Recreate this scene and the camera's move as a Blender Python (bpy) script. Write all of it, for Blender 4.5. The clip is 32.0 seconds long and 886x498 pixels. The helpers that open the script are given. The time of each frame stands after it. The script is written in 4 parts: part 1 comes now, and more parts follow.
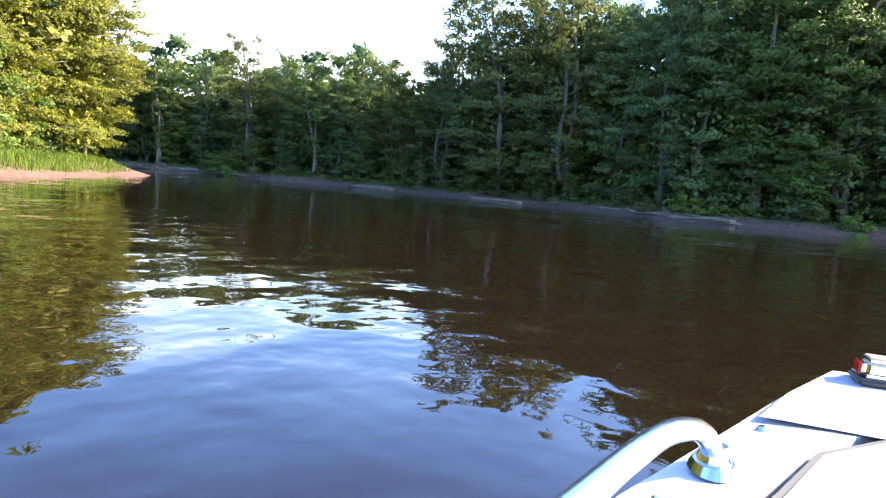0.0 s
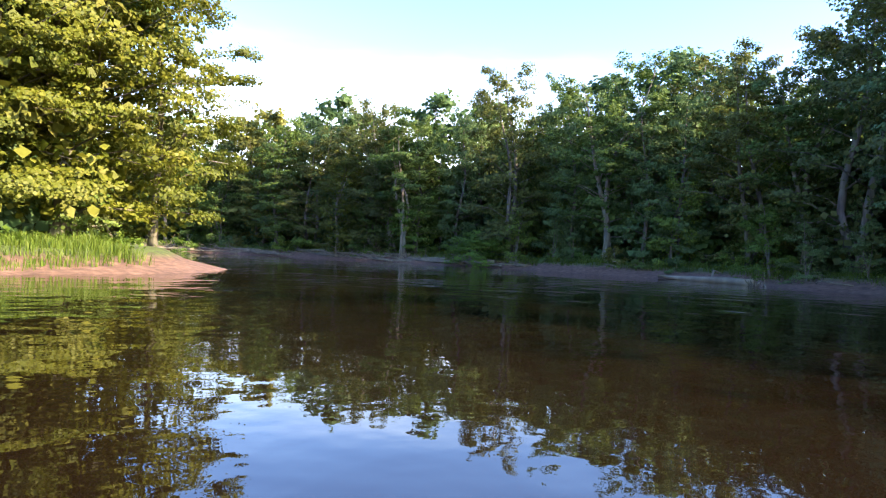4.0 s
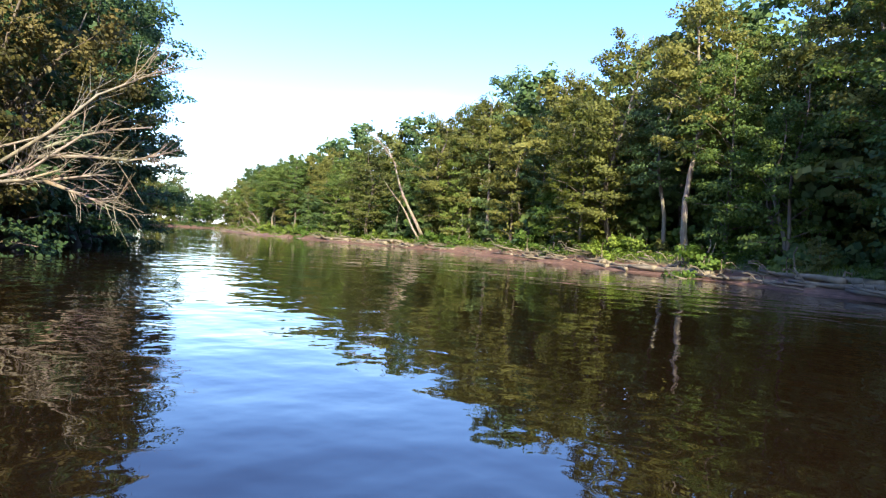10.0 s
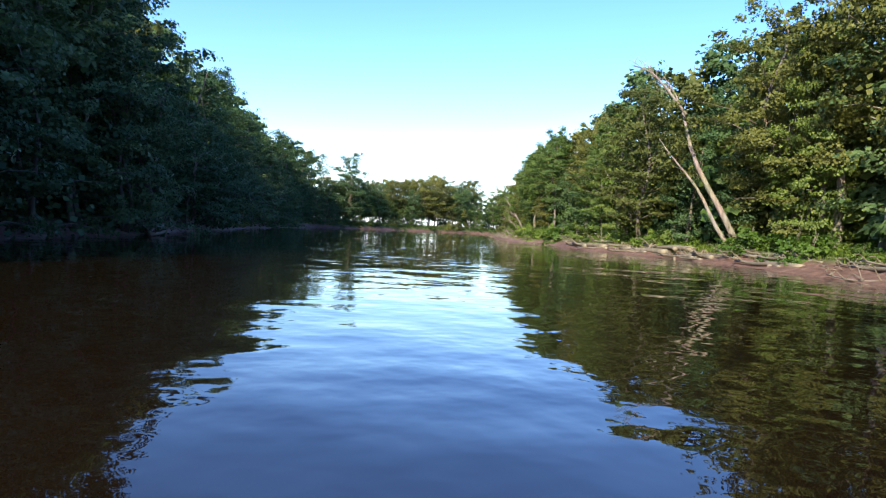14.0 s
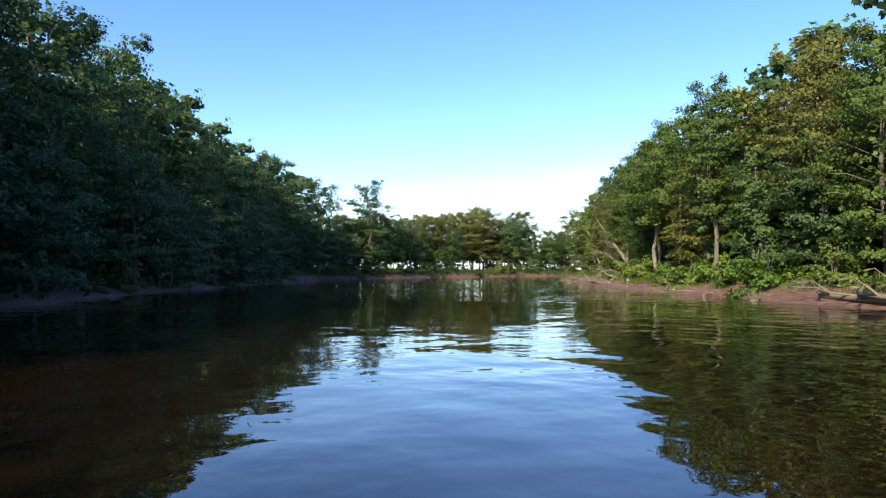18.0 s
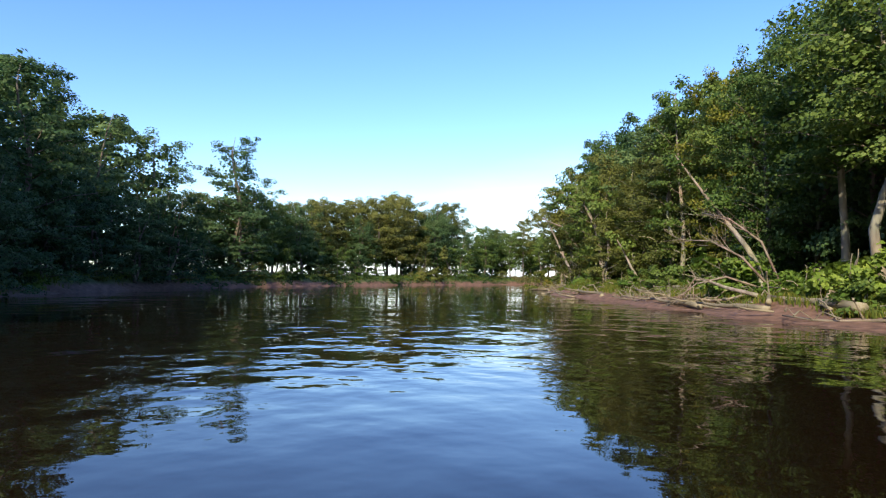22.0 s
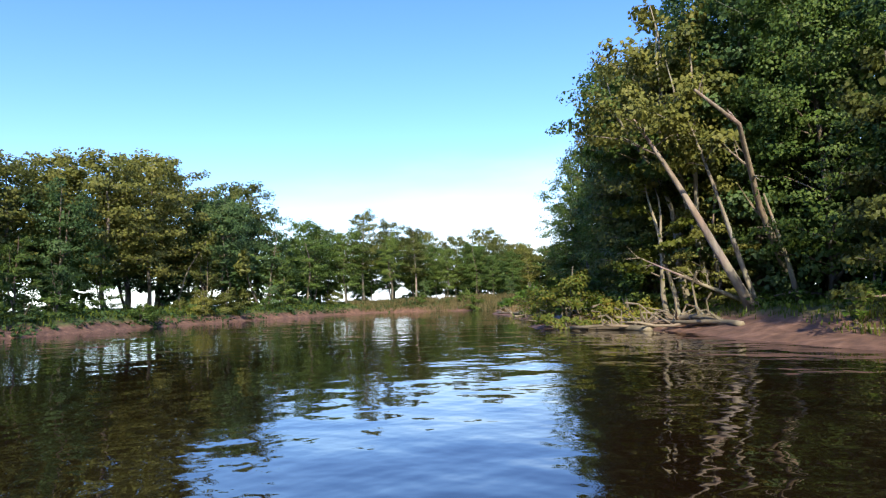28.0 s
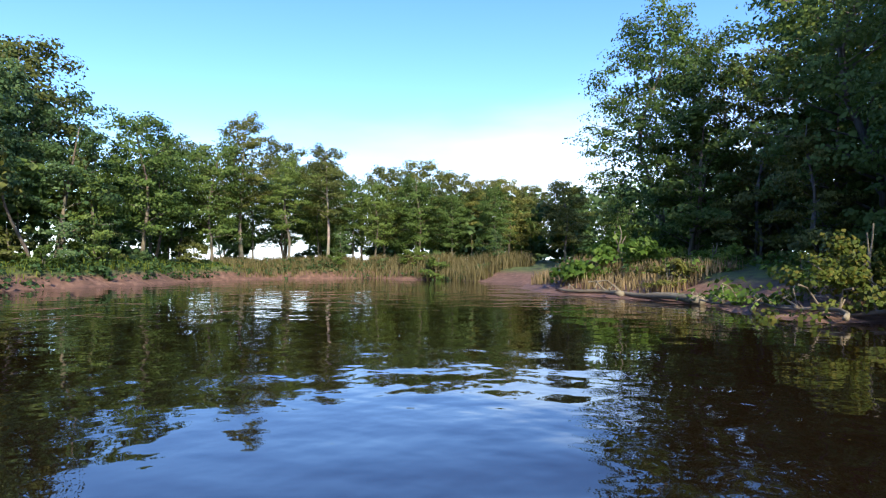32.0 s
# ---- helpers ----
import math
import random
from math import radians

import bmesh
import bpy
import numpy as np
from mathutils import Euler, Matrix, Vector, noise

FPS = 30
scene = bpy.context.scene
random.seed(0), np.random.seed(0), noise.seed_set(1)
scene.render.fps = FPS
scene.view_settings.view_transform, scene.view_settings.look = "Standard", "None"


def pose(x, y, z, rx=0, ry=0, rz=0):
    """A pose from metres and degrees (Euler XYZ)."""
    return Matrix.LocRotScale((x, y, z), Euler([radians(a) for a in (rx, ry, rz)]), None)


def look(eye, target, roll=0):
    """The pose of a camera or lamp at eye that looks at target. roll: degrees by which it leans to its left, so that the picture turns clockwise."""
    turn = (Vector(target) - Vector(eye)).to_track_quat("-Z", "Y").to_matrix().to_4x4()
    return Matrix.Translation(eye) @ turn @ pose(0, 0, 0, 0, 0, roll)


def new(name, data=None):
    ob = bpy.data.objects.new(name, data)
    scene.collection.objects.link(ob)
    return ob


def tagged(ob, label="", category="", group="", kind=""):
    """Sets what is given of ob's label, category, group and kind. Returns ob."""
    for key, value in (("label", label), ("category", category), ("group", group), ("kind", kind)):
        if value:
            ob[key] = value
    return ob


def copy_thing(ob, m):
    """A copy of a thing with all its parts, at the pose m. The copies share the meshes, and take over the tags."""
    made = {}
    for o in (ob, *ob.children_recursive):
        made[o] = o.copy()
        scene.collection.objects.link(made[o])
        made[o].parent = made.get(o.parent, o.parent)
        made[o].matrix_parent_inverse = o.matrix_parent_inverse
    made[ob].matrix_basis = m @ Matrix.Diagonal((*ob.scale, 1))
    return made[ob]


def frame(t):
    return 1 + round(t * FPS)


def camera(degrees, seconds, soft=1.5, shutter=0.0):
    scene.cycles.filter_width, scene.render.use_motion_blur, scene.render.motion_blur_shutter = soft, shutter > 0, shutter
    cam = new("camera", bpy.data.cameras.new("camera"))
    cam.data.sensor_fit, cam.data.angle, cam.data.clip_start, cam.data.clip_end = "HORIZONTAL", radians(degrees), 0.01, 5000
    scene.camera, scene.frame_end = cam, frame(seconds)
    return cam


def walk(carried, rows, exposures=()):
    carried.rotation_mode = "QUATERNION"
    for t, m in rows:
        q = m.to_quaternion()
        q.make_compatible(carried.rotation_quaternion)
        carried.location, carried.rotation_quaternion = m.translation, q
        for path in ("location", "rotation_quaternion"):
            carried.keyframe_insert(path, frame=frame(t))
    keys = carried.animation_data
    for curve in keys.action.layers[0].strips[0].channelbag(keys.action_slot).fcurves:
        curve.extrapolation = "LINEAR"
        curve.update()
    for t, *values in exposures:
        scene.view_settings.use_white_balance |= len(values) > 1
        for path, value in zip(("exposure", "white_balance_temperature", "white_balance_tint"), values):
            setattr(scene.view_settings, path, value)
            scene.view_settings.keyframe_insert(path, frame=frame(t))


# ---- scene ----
# ---------------------------------------------------------------- camera
cam = camera(70.3, 32.0, soft=1.2)
PATH = [
    (0.0, -31.92, -49.78, 1.33, 84.10, -4.76, -50.60),
    (0.5, -28.38, -47.25, 1.34, 85.80, -5.95, -45.95),
    (1.0, -24.77, -44.81, 1.34, 86.98, -7.16, -44.23),
    (1.5, -21.14, -42.33, 1.33, 88.16, -4.31, -42.49),
    (2.0, -17.62, -39.62, 1.30, 91.22, -2.26, -38.73),
    (2.5, -14.36, -36.54, 1.25, 92.02, -2.33, -35.15),
    (3.0, -11.38, -33.24, 1.20, 90.38, -2.75, -28.79),
    (3.5, -8.73, -29.73, 1.20, 90.14, -2.65, -23.85),
    (4.0, -6.41, -26.02, 1.23, 90.29, -2.37, -19.51),
    (4.5, -4.35, -22.16, 1.29, 90.15, -1.84, -13.07),
    (6.5, 1.96, -5.76, 1.26, 90.97, -1.27, -7.23),
    (7.0, 3.48, -1.61, 1.24, 89.57, -2.18, -5.59),
    (7.5, 4.41, 2.75, 1.23, 88.47, -3.83, 2.96),
    (8.0, 4.48, 7.27, 1.29, 89.36, -2.78, 14.64),
    (8.5, 4.32, 11.82, 1.30, 90.08, -3.23, 23.87),
    (9.0, 3.93, 16.31, 1.29, 90.39, -4.17, 30.32),
    (9.5, 3.06, 20.61, 1.25, 90.80, -3.54, 36.06),
    (10.0, 1.68, 24.61, 1.23, 89.10, -3.56, 41.99),
    (10.5, 0.17, 28.49, 1.27, 87.79, -4.17, 48.22),
    (11.0, -1.56, 32.20, 1.29, 86.86, -3.16, 54.52),
    (11.5, -3.68, 35.65, 1.29, 87.31, -3.19, 58.38),
    (12.0, -6.37, 38.64, 1.31, 87.90, -2.51, 62.69),
    (12.5, -9.10, 41.52, 1.27, 87.55, -2.39, 69.15),
    (13.0, -11.85, 44.34, 1.23, 88.24, -2.75, 73.08),
    (13.5, -15.03, 46.63, 1.21, 88.33, -3.40, 70.33),
    (14.0, -18.51, 48.50, 1.20, 88.07, -2.99, 71.45),
    (14.5, -22.18, 50.16, 1.27, 88.78, -3.40, 73.40),
    (15.0, -25.92, 51.82, 1.24, 89.53, -2.49, 75.27),
    (15.5, -29.81, 53.35, 1.23, 90.05, -1.67, 75.65),
    (17.5, -46.58, 56.60, 1.31, 90.52, 0.90, 74.71),
    (18.0, -50.84, 57.51, 1.34, 91.96, 0.08, 75.05),
    (18.5, -55.14, 58.45, 1.36, 93.10, 0.08, 76.21),
    (19.0, -59.46, 59.41, 1.35, 93.53, 0.95, 77.25),
    (19.5, -63.72, 60.42, 1.34, 91.99, 2.09, 78.35),
    (20.0, -67.81, 61.64, 1.31, 90.67, 0.73, 76.75),
    (20.5, -71.80, 62.81, 1.30, 90.02, 0.49, 75.86),
    (21.0, -75.72, 63.97, 1.30, 89.91, 0.96, 75.66),
    (21.5, -79.62, 65.12, 1.29, 91.33, -0.15, 71.01),
    (22.0, -83.55, 66.20, 1.27, 92.59, -0.52, 66.43),
    (22.5, -87.47, 67.25, 1.28, 93.02, -1.06, 61.63),
    (23.0, -91.37, 68.37, 1.30, 93.64, -1.16, 59.15),
    (23.5, -95.26, 69.47, 1.29, 93.66, -1.92, 52.87),
    (24.0, -99.09, 70.64, 1.21, 94.12, -2.21, 50.00),
    (24.5, -102.82, 71.91, 1.19, 94.48, -1.84, 48.44),
    (25.0, -106.52, 73.10, 1.17, 93.12, -1.19, 46.37),
    (25.5, -110.18, 74.30, 1.16, 91.29, 0.46, 46.09),
    (26.0, -113.85, 75.39, 1.21, 92.55, 1.47, 46.18),
    (26.5, -117.39, 76.52, 1.26, 93.73, 1.67, 46.12),
    (28.5, -130.16, 82.97, 1.31, 94.62, 1.97, 45.33),
    (29.0, -133.29, 84.72, 1.32, 93.67, 1.02, 44.20),
    (29.5, -136.38, 86.57, 1.34, 92.57, 0.50, 41.66),
    (30.0, -139.45, 88.45, 1.32, 91.98, 0.91, 39.07),
    (30.5, -142.34, 90.53, 1.31, 91.99, 0.43, 36.98),
    (31.0, -145.18, 92.70, 1.27, 91.98, -0.28, 36.52),
    (31.5, -147.93, 94.97, 1.22, 91.23, -0.64, 35.07),
    (32.0, -150.60, 97.28, 1.17, 91.24, 0.16, 33.12),
]
walk(cam, [(t, pose(x, y, z, rx, ry, rz)) for t, x, y, z, rx, ry, rz in PATH],
     exposures=((0.0, 2.8, 6800, 9), (2.0, 2.85, 6900, 10), (3.0, 2.65, 6850, 10), (4.0, 2.6, 6850, 10), (7.0, 3.05, 6950, 10), (8.0, 2.85, 6800, 10),
                (9.0, 2.3, 6550, 10), (11.0, 1.65, 6000, 9), (13.0, 1.5, 5900, 8), (15.0, 1.3, 6100, 8), (20.0, 1.1, 6350, 7), (25.0, 1.03, 6200, 8), (27.0, 1.1, 6150, 9),
                (30.0, 1.25, 5900, 9), (32.0, 1.25, 5900, 9)))

# ---------------------------------------------------------------- light
SUN_FROM = Vector((0.72, -0.694, 0.0))
SUN_HEIGHT = radians(32)
world = bpy.data.worlds.new("sky")
scene.world = world
world.use_nodes = True
wt = world.node_tree
wt.nodes.clear()
w_out = wt.nodes.new("ShaderNodeOutputWorld")
w_bg = wt.nodes.new("ShaderNodeBackground")
w_sky = wt.nodes.new("ShaderNodeTexSky")
w_sky.sky_type = "NISHITA"
w_sky.sun_disc = False
w_sky.sun_elevation = SUN_HEIGHT
w_sky.sun_rotation = math.atan2(SUN_FROM.x, SUN_FROM.y)
w_sky.air_density, w_sky.dust_density, w_sky.ozone_density = 1.0, 0.8, 2.0
w_bg.inputs["Strength"].default_value = 0.15
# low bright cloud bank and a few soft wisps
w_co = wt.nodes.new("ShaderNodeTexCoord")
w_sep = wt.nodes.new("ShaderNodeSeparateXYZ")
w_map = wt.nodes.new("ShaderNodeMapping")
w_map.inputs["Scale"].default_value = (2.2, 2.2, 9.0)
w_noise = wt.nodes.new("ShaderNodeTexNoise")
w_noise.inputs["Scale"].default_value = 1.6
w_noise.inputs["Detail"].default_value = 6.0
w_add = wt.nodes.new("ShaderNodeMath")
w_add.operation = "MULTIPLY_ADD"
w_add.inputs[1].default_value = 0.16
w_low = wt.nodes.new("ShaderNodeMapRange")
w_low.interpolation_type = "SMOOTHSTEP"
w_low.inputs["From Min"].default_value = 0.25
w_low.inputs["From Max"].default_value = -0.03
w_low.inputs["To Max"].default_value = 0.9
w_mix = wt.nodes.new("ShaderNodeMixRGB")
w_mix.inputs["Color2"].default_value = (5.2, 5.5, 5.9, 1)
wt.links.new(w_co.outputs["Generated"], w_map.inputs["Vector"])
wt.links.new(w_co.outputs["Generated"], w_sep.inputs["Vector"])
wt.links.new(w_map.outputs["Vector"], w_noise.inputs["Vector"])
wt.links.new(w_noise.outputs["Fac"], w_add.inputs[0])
# Bank raised towards +x +y to fit the white sky in the camera's view.
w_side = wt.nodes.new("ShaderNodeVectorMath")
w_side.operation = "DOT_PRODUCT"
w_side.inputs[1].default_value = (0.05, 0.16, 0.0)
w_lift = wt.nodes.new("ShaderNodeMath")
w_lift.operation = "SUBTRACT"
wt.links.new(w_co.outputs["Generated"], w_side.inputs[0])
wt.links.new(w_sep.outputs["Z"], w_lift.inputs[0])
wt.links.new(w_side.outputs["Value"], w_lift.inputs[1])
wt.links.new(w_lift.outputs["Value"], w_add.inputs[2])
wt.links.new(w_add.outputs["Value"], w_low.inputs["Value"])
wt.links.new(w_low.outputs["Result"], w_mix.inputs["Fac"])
w_sat = wt.nodes.new("ShaderNodeHueSaturation")
w_sat.inputs["Saturation"].default_value = 1.26
w_sat.inputs["Hue"].default_value = 0.515
wt.links.new(w_sky.outputs["Color"], w_sat.inputs["Color"])
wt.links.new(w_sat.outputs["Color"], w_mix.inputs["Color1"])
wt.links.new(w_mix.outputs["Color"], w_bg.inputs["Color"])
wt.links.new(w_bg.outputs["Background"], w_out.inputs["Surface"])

sun = new("sun", bpy.data.lights.new("sun", "SUN"))
sun.data.energy, sun.data.angle, sun.data.color = 4.0, radians(0.55), (1.0, 0.83, 0.55)
sun.matrix_world = look(SUN_FROM * math.cos(SUN_HEIGHT) * 300 + Vector((-60, 40, math.sin(SUN_HEIGHT) * 300)), (-60, 40, 0))


# ---------------------------------------------------------------- materials
def material(name):
    m = bpy.data.materials.new(name)
    m.use_nodes = True
    return m, m.node_tree, m.node_tree.nodes["Principled BSDF"]


def ramp_node(tree, stops):
    r = tree.nodes.new("ShaderNodeValToRGB")
    while len(r.color_ramp.elements) < len(stops):
        r.color_ramp.elements.new(0.5)
    for e, (p, c) in zip(r.color_ramp.elements, stops):
        e.position, e.color = p, (*c, 1)
    return r


def noise_node(tree, scale, detail=4.0, stretch=(1, 1, 1), space="Object"):
    co = tree.nodes.new("ShaderNodeTexCoord")
    mp = tree.nodes.new("ShaderNodeMapping")
    mp.inputs["Scale"].default_value = stretch
    n = tree.nodes.new("ShaderNodeTexNoise")
    n.inputs["Scale"].default_value, n.inputs["Detail"].default_value = scale, detail
    tree.links.new(co.outputs[space], mp.inputs["Vector"])
    tree.links.new(mp.outputs["Vector"], n.inputs["Vector"])
    return n


def bump_node(tree, bsdf, source, strength, distance):
    b = tree.nodes.new("ShaderNodeBump")
    b.inputs["Strength"].default_value, b.inputs["Distance"].default_value = strength, distance
    tree.links.new(source, b.inputs["Height"])
    tree.links.new(b.outputs["Normal"], bsdf.inputs["Normal"])
    return b


def leaf_material(name, dark, mid, light, through_light=0.42):
    """Foliage: every leaf takes its own shade, every tree its own drift; some light passes through the blades."""
    m, t, b = material(name)
    geo = t.nodes.new("ShaderNodeNewGeometry")
    info = t.nodes.new("ShaderNodeObjectInfo")
    ramp = ramp_node(t, ((0.0, dark), (0.55, mid), (1.0, light)))
    drift = t.nodes.new("ShaderNodeHueSaturation")
    vary = t.nodes.new("ShaderNodeMapRange")
    vary.inputs["To Min"].default_value, vary.inputs["To Max"].default_value = 0.72, 1.28
    hue = t.nodes.new("ShaderNodeMapRange")
    hue.inputs["To Min"].default_value, hue.inputs["To Max"].default_value = 0.515, 0.48
    t.links.new(geo.outputs["Random Per Island"], ramp.inputs["Fac"])
    t.links.new(info.outputs["Random"], vary.inputs["Value"])
    t.links.new(info.outputs["Random"], hue.inputs["Value"])
    t.links.new(vary.outputs["Result"], drift.inputs["Value"])
    t.links.new(hue.outputs["Result"], drift.inputs["Hue"])
    t.links.new(ramp.outputs["Color"], drift.inputs["Color"])
    t.links.new(drift.outputs["Color"], b.inputs["Base Color"])
    b.inputs["Roughness"].default_value = 0.55
    b.inputs["Specular IOR Level"].default_value = 0.25
    tr = t.nodes.new("ShaderNodeBsdfTranslucent")
    mix = t.nodes.new("ShaderNodeMixShader")
    mix.inputs["Fac"].default_value = through_light
    t.links.new(drift.outputs["Color"], tr.inputs["Color"])
    t.links.new(b.outputs["BSDF"], mix.inputs[1])
    t.links.new(tr.outputs["BSDF"], mix.inputs[2])
    t.links.new(mix.outputs["Shader"], t.nodes["Material Output"].inputs["Surface"])
    return m


LEAF_GREEN = leaf_material("leaf_green", (0.062, 0.108, 0.022), (0.096, 0.156, 0.031), (0.145, 0.200, 0.048))
# Yellow-green with the low sun's gold mixed into the leaf colour.
LEAF_SUN_GOLD = leaf_material("leaf_sun_gold", (0.072, 0.092, 0.009), (0.110, 0.128, 0.015), (0.152, 0.163, 0.026))
# Dark green hue; on the shaded bank it also stands for shade.
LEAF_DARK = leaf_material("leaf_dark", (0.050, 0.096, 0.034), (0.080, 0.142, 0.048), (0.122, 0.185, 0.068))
LEAF_OLIVE = leaf_material("leaf_olive", (0.080, 0.095, 0.022), (0.118, 0.136, 0.030), (0.170, 0.180, 0.046))
LEAF_BUSH = leaf_material("leaf_bush", (0.070, 0.130, 0.018), (0.108, 0.185, 0.028), (0.165, 0.240, 0.044))
LEAF_FRESH = leaf_material("leaf_fresh", (0.105, 0.190, 0.026), (0.155, 0.260, 0.038), (0.210, 0.310, 0.056))
LEAF_AUTUMN = leaf_material("leaf_autumn", (0.090, 0.125, 0.020), (0.140, 0.172, 0.028), (0.205, 0.170, 0.032))
# Maple green darkened: the left bank's shade is put into this colour.
LEAF_SHADED = leaf_material("leaf_shaded", (0.036, 0.078, 0.030), (0.060, 0.115, 0.043), (0.095, 0.150, 0.060))
# Lighter, bluer green: skylight on the shaded right bank painted into the leaves.
LEAF_SKYLIT = leaf_material("leaf_skylit", (0.080, 0.140, 0.048), (0.122, 0.195, 0.066), (0.175, 0.240, 0.088))
GRASS = leaf_material("grass_blade", (0.052, 0.092, 0.012), (0.088, 0.142, 0.018), (0.130, 0.180, 0.032))
REED = leaf_material("dry_reed", (0.120, 0.105, 0.045), (0.200, 0.165, 0.080), (0.290, 0.240, 0.130))


def bark_material(name, low, high):
    m, t, b = material(name)
    n = noise_node(t, 5.0, 8.0, (1, 1, 0.18))
    big = noise_node(t, 0.6, 3.0)
    ramp = ramp_node(t, ((0.3, low), (0.7, high)))
    mix = t.nodes.new("ShaderNodeMixRGB")
    mix.blend_type = "MULTIPLY"
    mix.inputs["Fac"].default_value = 0.5
    t.links.new(n.outputs["Fac"], ramp.inputs["Fac"])
    t.links.new(ramp.outputs["Color"], mix.inputs["Color1"])
    t.links.new(big.outputs["Color"], mix.inputs["Color2"])
    t.links.new(mix.outputs["Color"], b.inputs["Base Color"])
    b.inputs["Roughness"].default_value = 0.9
    bump_node(t, b, n.outputs["Fac"], 0.6, 0.03)
    return m


BARK = bark_material("bark_grey_brown", (0.09, 0.075, 0.06), (0.26, 0.22, 0.18))
BARK_PALE = bark_material("bark_pale", (0.155, 0.13, 0.105), (0.37, 0.325, 0.265))
DRIFTWOOD = bark_material("driftwood", (0.11, 0.085, 0.065), (0.31, 0.25, 0.20))


def ground_material():
    """Reddish river mud low down, leaf litter and grass on the bank above it."""
    m, t, b = material("river_bank")
    geo = t.nodes.new("ShaderNodeNewGeometry")
    sep = t.nodes.new("ShaderNodeSeparateXYZ")
    fine = noise_node(t, 3.0, 8.0)
    broad = noise_node(t, 0.22, 4.0)
    mud = ramp_node(t, ((0.3, (0.072, 0.040, 0.029)), (0.55, (0.140, 0.078, 0.057)), (0.75, (0.225, 0.135, 0.100))))
    land = ramp_node(t, ((0.32, (0.05, 0.045, 0.022)), (0.5, (0.06, 0.085, 0.022)), (0.7, (0.10, 0.13, 0.03))))
    level = t.nodes.new("ShaderNodeMath")
    level.operation = "MULTIPLY_ADD"
    level.inputs[1].default_value = 0.5
    blend = t.nodes.new("ShaderNodeMapRange")
    blend.inputs["From Min"].default_value, blend.inputs["From Max"].default_value = 0.72, 0.98
    mix = t.nodes.new("ShaderNodeMixRGB")
    t.links.new(geo.outputs["Position"], sep.inputs["Vector"])
    t.links.new(broad.outputs["Fac"], level.inputs[0])
    t.links.new(sep.outputs["Z"], level.inputs[2])
    t.links.new(level.outputs["Value"], blend.inputs["Value"])
    t.links.new(fine.outputs["Fac"], mud.inputs["Fac"])
    t.links.new(fine.outputs["Fac"], land.inputs["Fac"])
    t.links.new(blend.outputs["Result"], mix.inputs["Fac"])
    t.links.new(mud.outputs["Color"], mix.inputs["Color1"])
    t.links.new(land.outputs["Color"], mix.inputs["Color2"])
    t.links.new(mix.outputs["Color"], b.inputs["Base Color"])
    b.inputs["Roughness"].default_value = 0.75
    bump_node(t, b, fine.outputs["Fac"], 0.7, 0.08)
    return m


def water_material():
    """Brown, peaty, almost still water: long low swell, cross ripples and calm patches."""
    m, t, b = material("river_water")
    b.inputs["Base Color"].default_value = (0.0078, 0.0046, 0.0025, 1)
    b.inputs["Roughness"].default_value = 0.012
    b.inputs["IOR"].default_value = 1.45
    b.inputs["Specular IOR Level"].default_value = 0.62
    swell = noise_node(t, 0.75, 1.0, (1.0, 1.0, 1.0))
    ripple = noise_node(t, 2.4, 1.5, (1.0, 1.0, 1.0))
    calm = noise_node(t, 0.09, 3.0)
    gate = t.nodes.new("ShaderNodeMapRange")
    gate.inputs["From Min"].default_value, gate.inputs["From Max"].default_value = 0.43, 0.66
    gate.inputs["To Min"].default_value, gate.inputs["To Max"].default_value = 0.22, 1.0
    amp = t.nodes.new("ShaderNodeMath")
    amp.operation = "MULTIPLY"
    sumup = t.nodes.new("ShaderNodeMath")
    sumup.operation = "MULTIPLY_ADD"
    sumup.inputs[1].default_value = 0.25
    t.links.new(calm.outputs["Fac"], gate.inputs["Value"])
    t.links.new(ripple.outputs["Fac"], sumup.inputs[0])
    t.links.new(swell.outputs["Fac"], sumup.inputs[2])
    t.links.new(sumup.outputs["Value"], amp.inputs[0])
    t.links.new(gate.outputs["Result"], amp.inputs[1])
    fine = noise_node(t, 6.5, 2.0)
    total = t.nodes.new("ShaderNodeMath")
    total.operation = "MULTIPLY_ADD"
    total.inputs[1].default_value = 0.008
    t.links.new(fine.outputs["Fac"], total.inputs[0])
    t.links.new(amp.outputs["Value"], total.inputs[2])
    bump_node(t, b, total.outputs["Value"], 0.6, 0.115)
    return m


GROUND = ground_material()
WATER = water_material()


def plain(name, colour, rough, metal=0.0, grain=0.06, scale=30.0):
    m, t, b = material(name)
    n = noise_node(t, scale, 5.0)
    hi = tuple(min(1.0, c * (1 + grain)) for c in colour)
    lo = tuple(c * (1 - grain) for c in colour)
    r = ramp_node(t, ((0.35, lo), (0.65, hi)))
    t.links.new(n.outputs["Fac"], r.inputs["Fac"])
    t.links.new(r.outputs["Color"], b.inputs["Base Color"])
    b.inputs["Roughness"].default_value, b.inputs["Metallic"].default_value = rough, metal
    return m


GELCOAT = plain("white_gelcoat", (0.45, 0.47, 0.50), 0.18)
CHROME = plain("chrome", (0.80, 0.80, 0.80), 0.12, 1.0)
RUBBER = plain("black_plastic", (0.025, 0.024, 0.024), 0.45)
VINYL = plain("grey_vinyl", (0.36, 0.35, 0.36), 0.55, 0.0, 0.10, 60.0)
STEEL = plain("brushed_rail", (0.72, 0.73, 0.75), 0.22, 1.0)
LENS_RED = plain("red_lens", (0.55, 0.02, 0.015), 0.1)
LENS_GREEN = plain("green_lens", (0.02, 0.30, 0.08), 0.1)
TAN_CAP = plain("tan_reflecting_cap", (0.55, 0.42, 0.33), 0.25, 0.3)


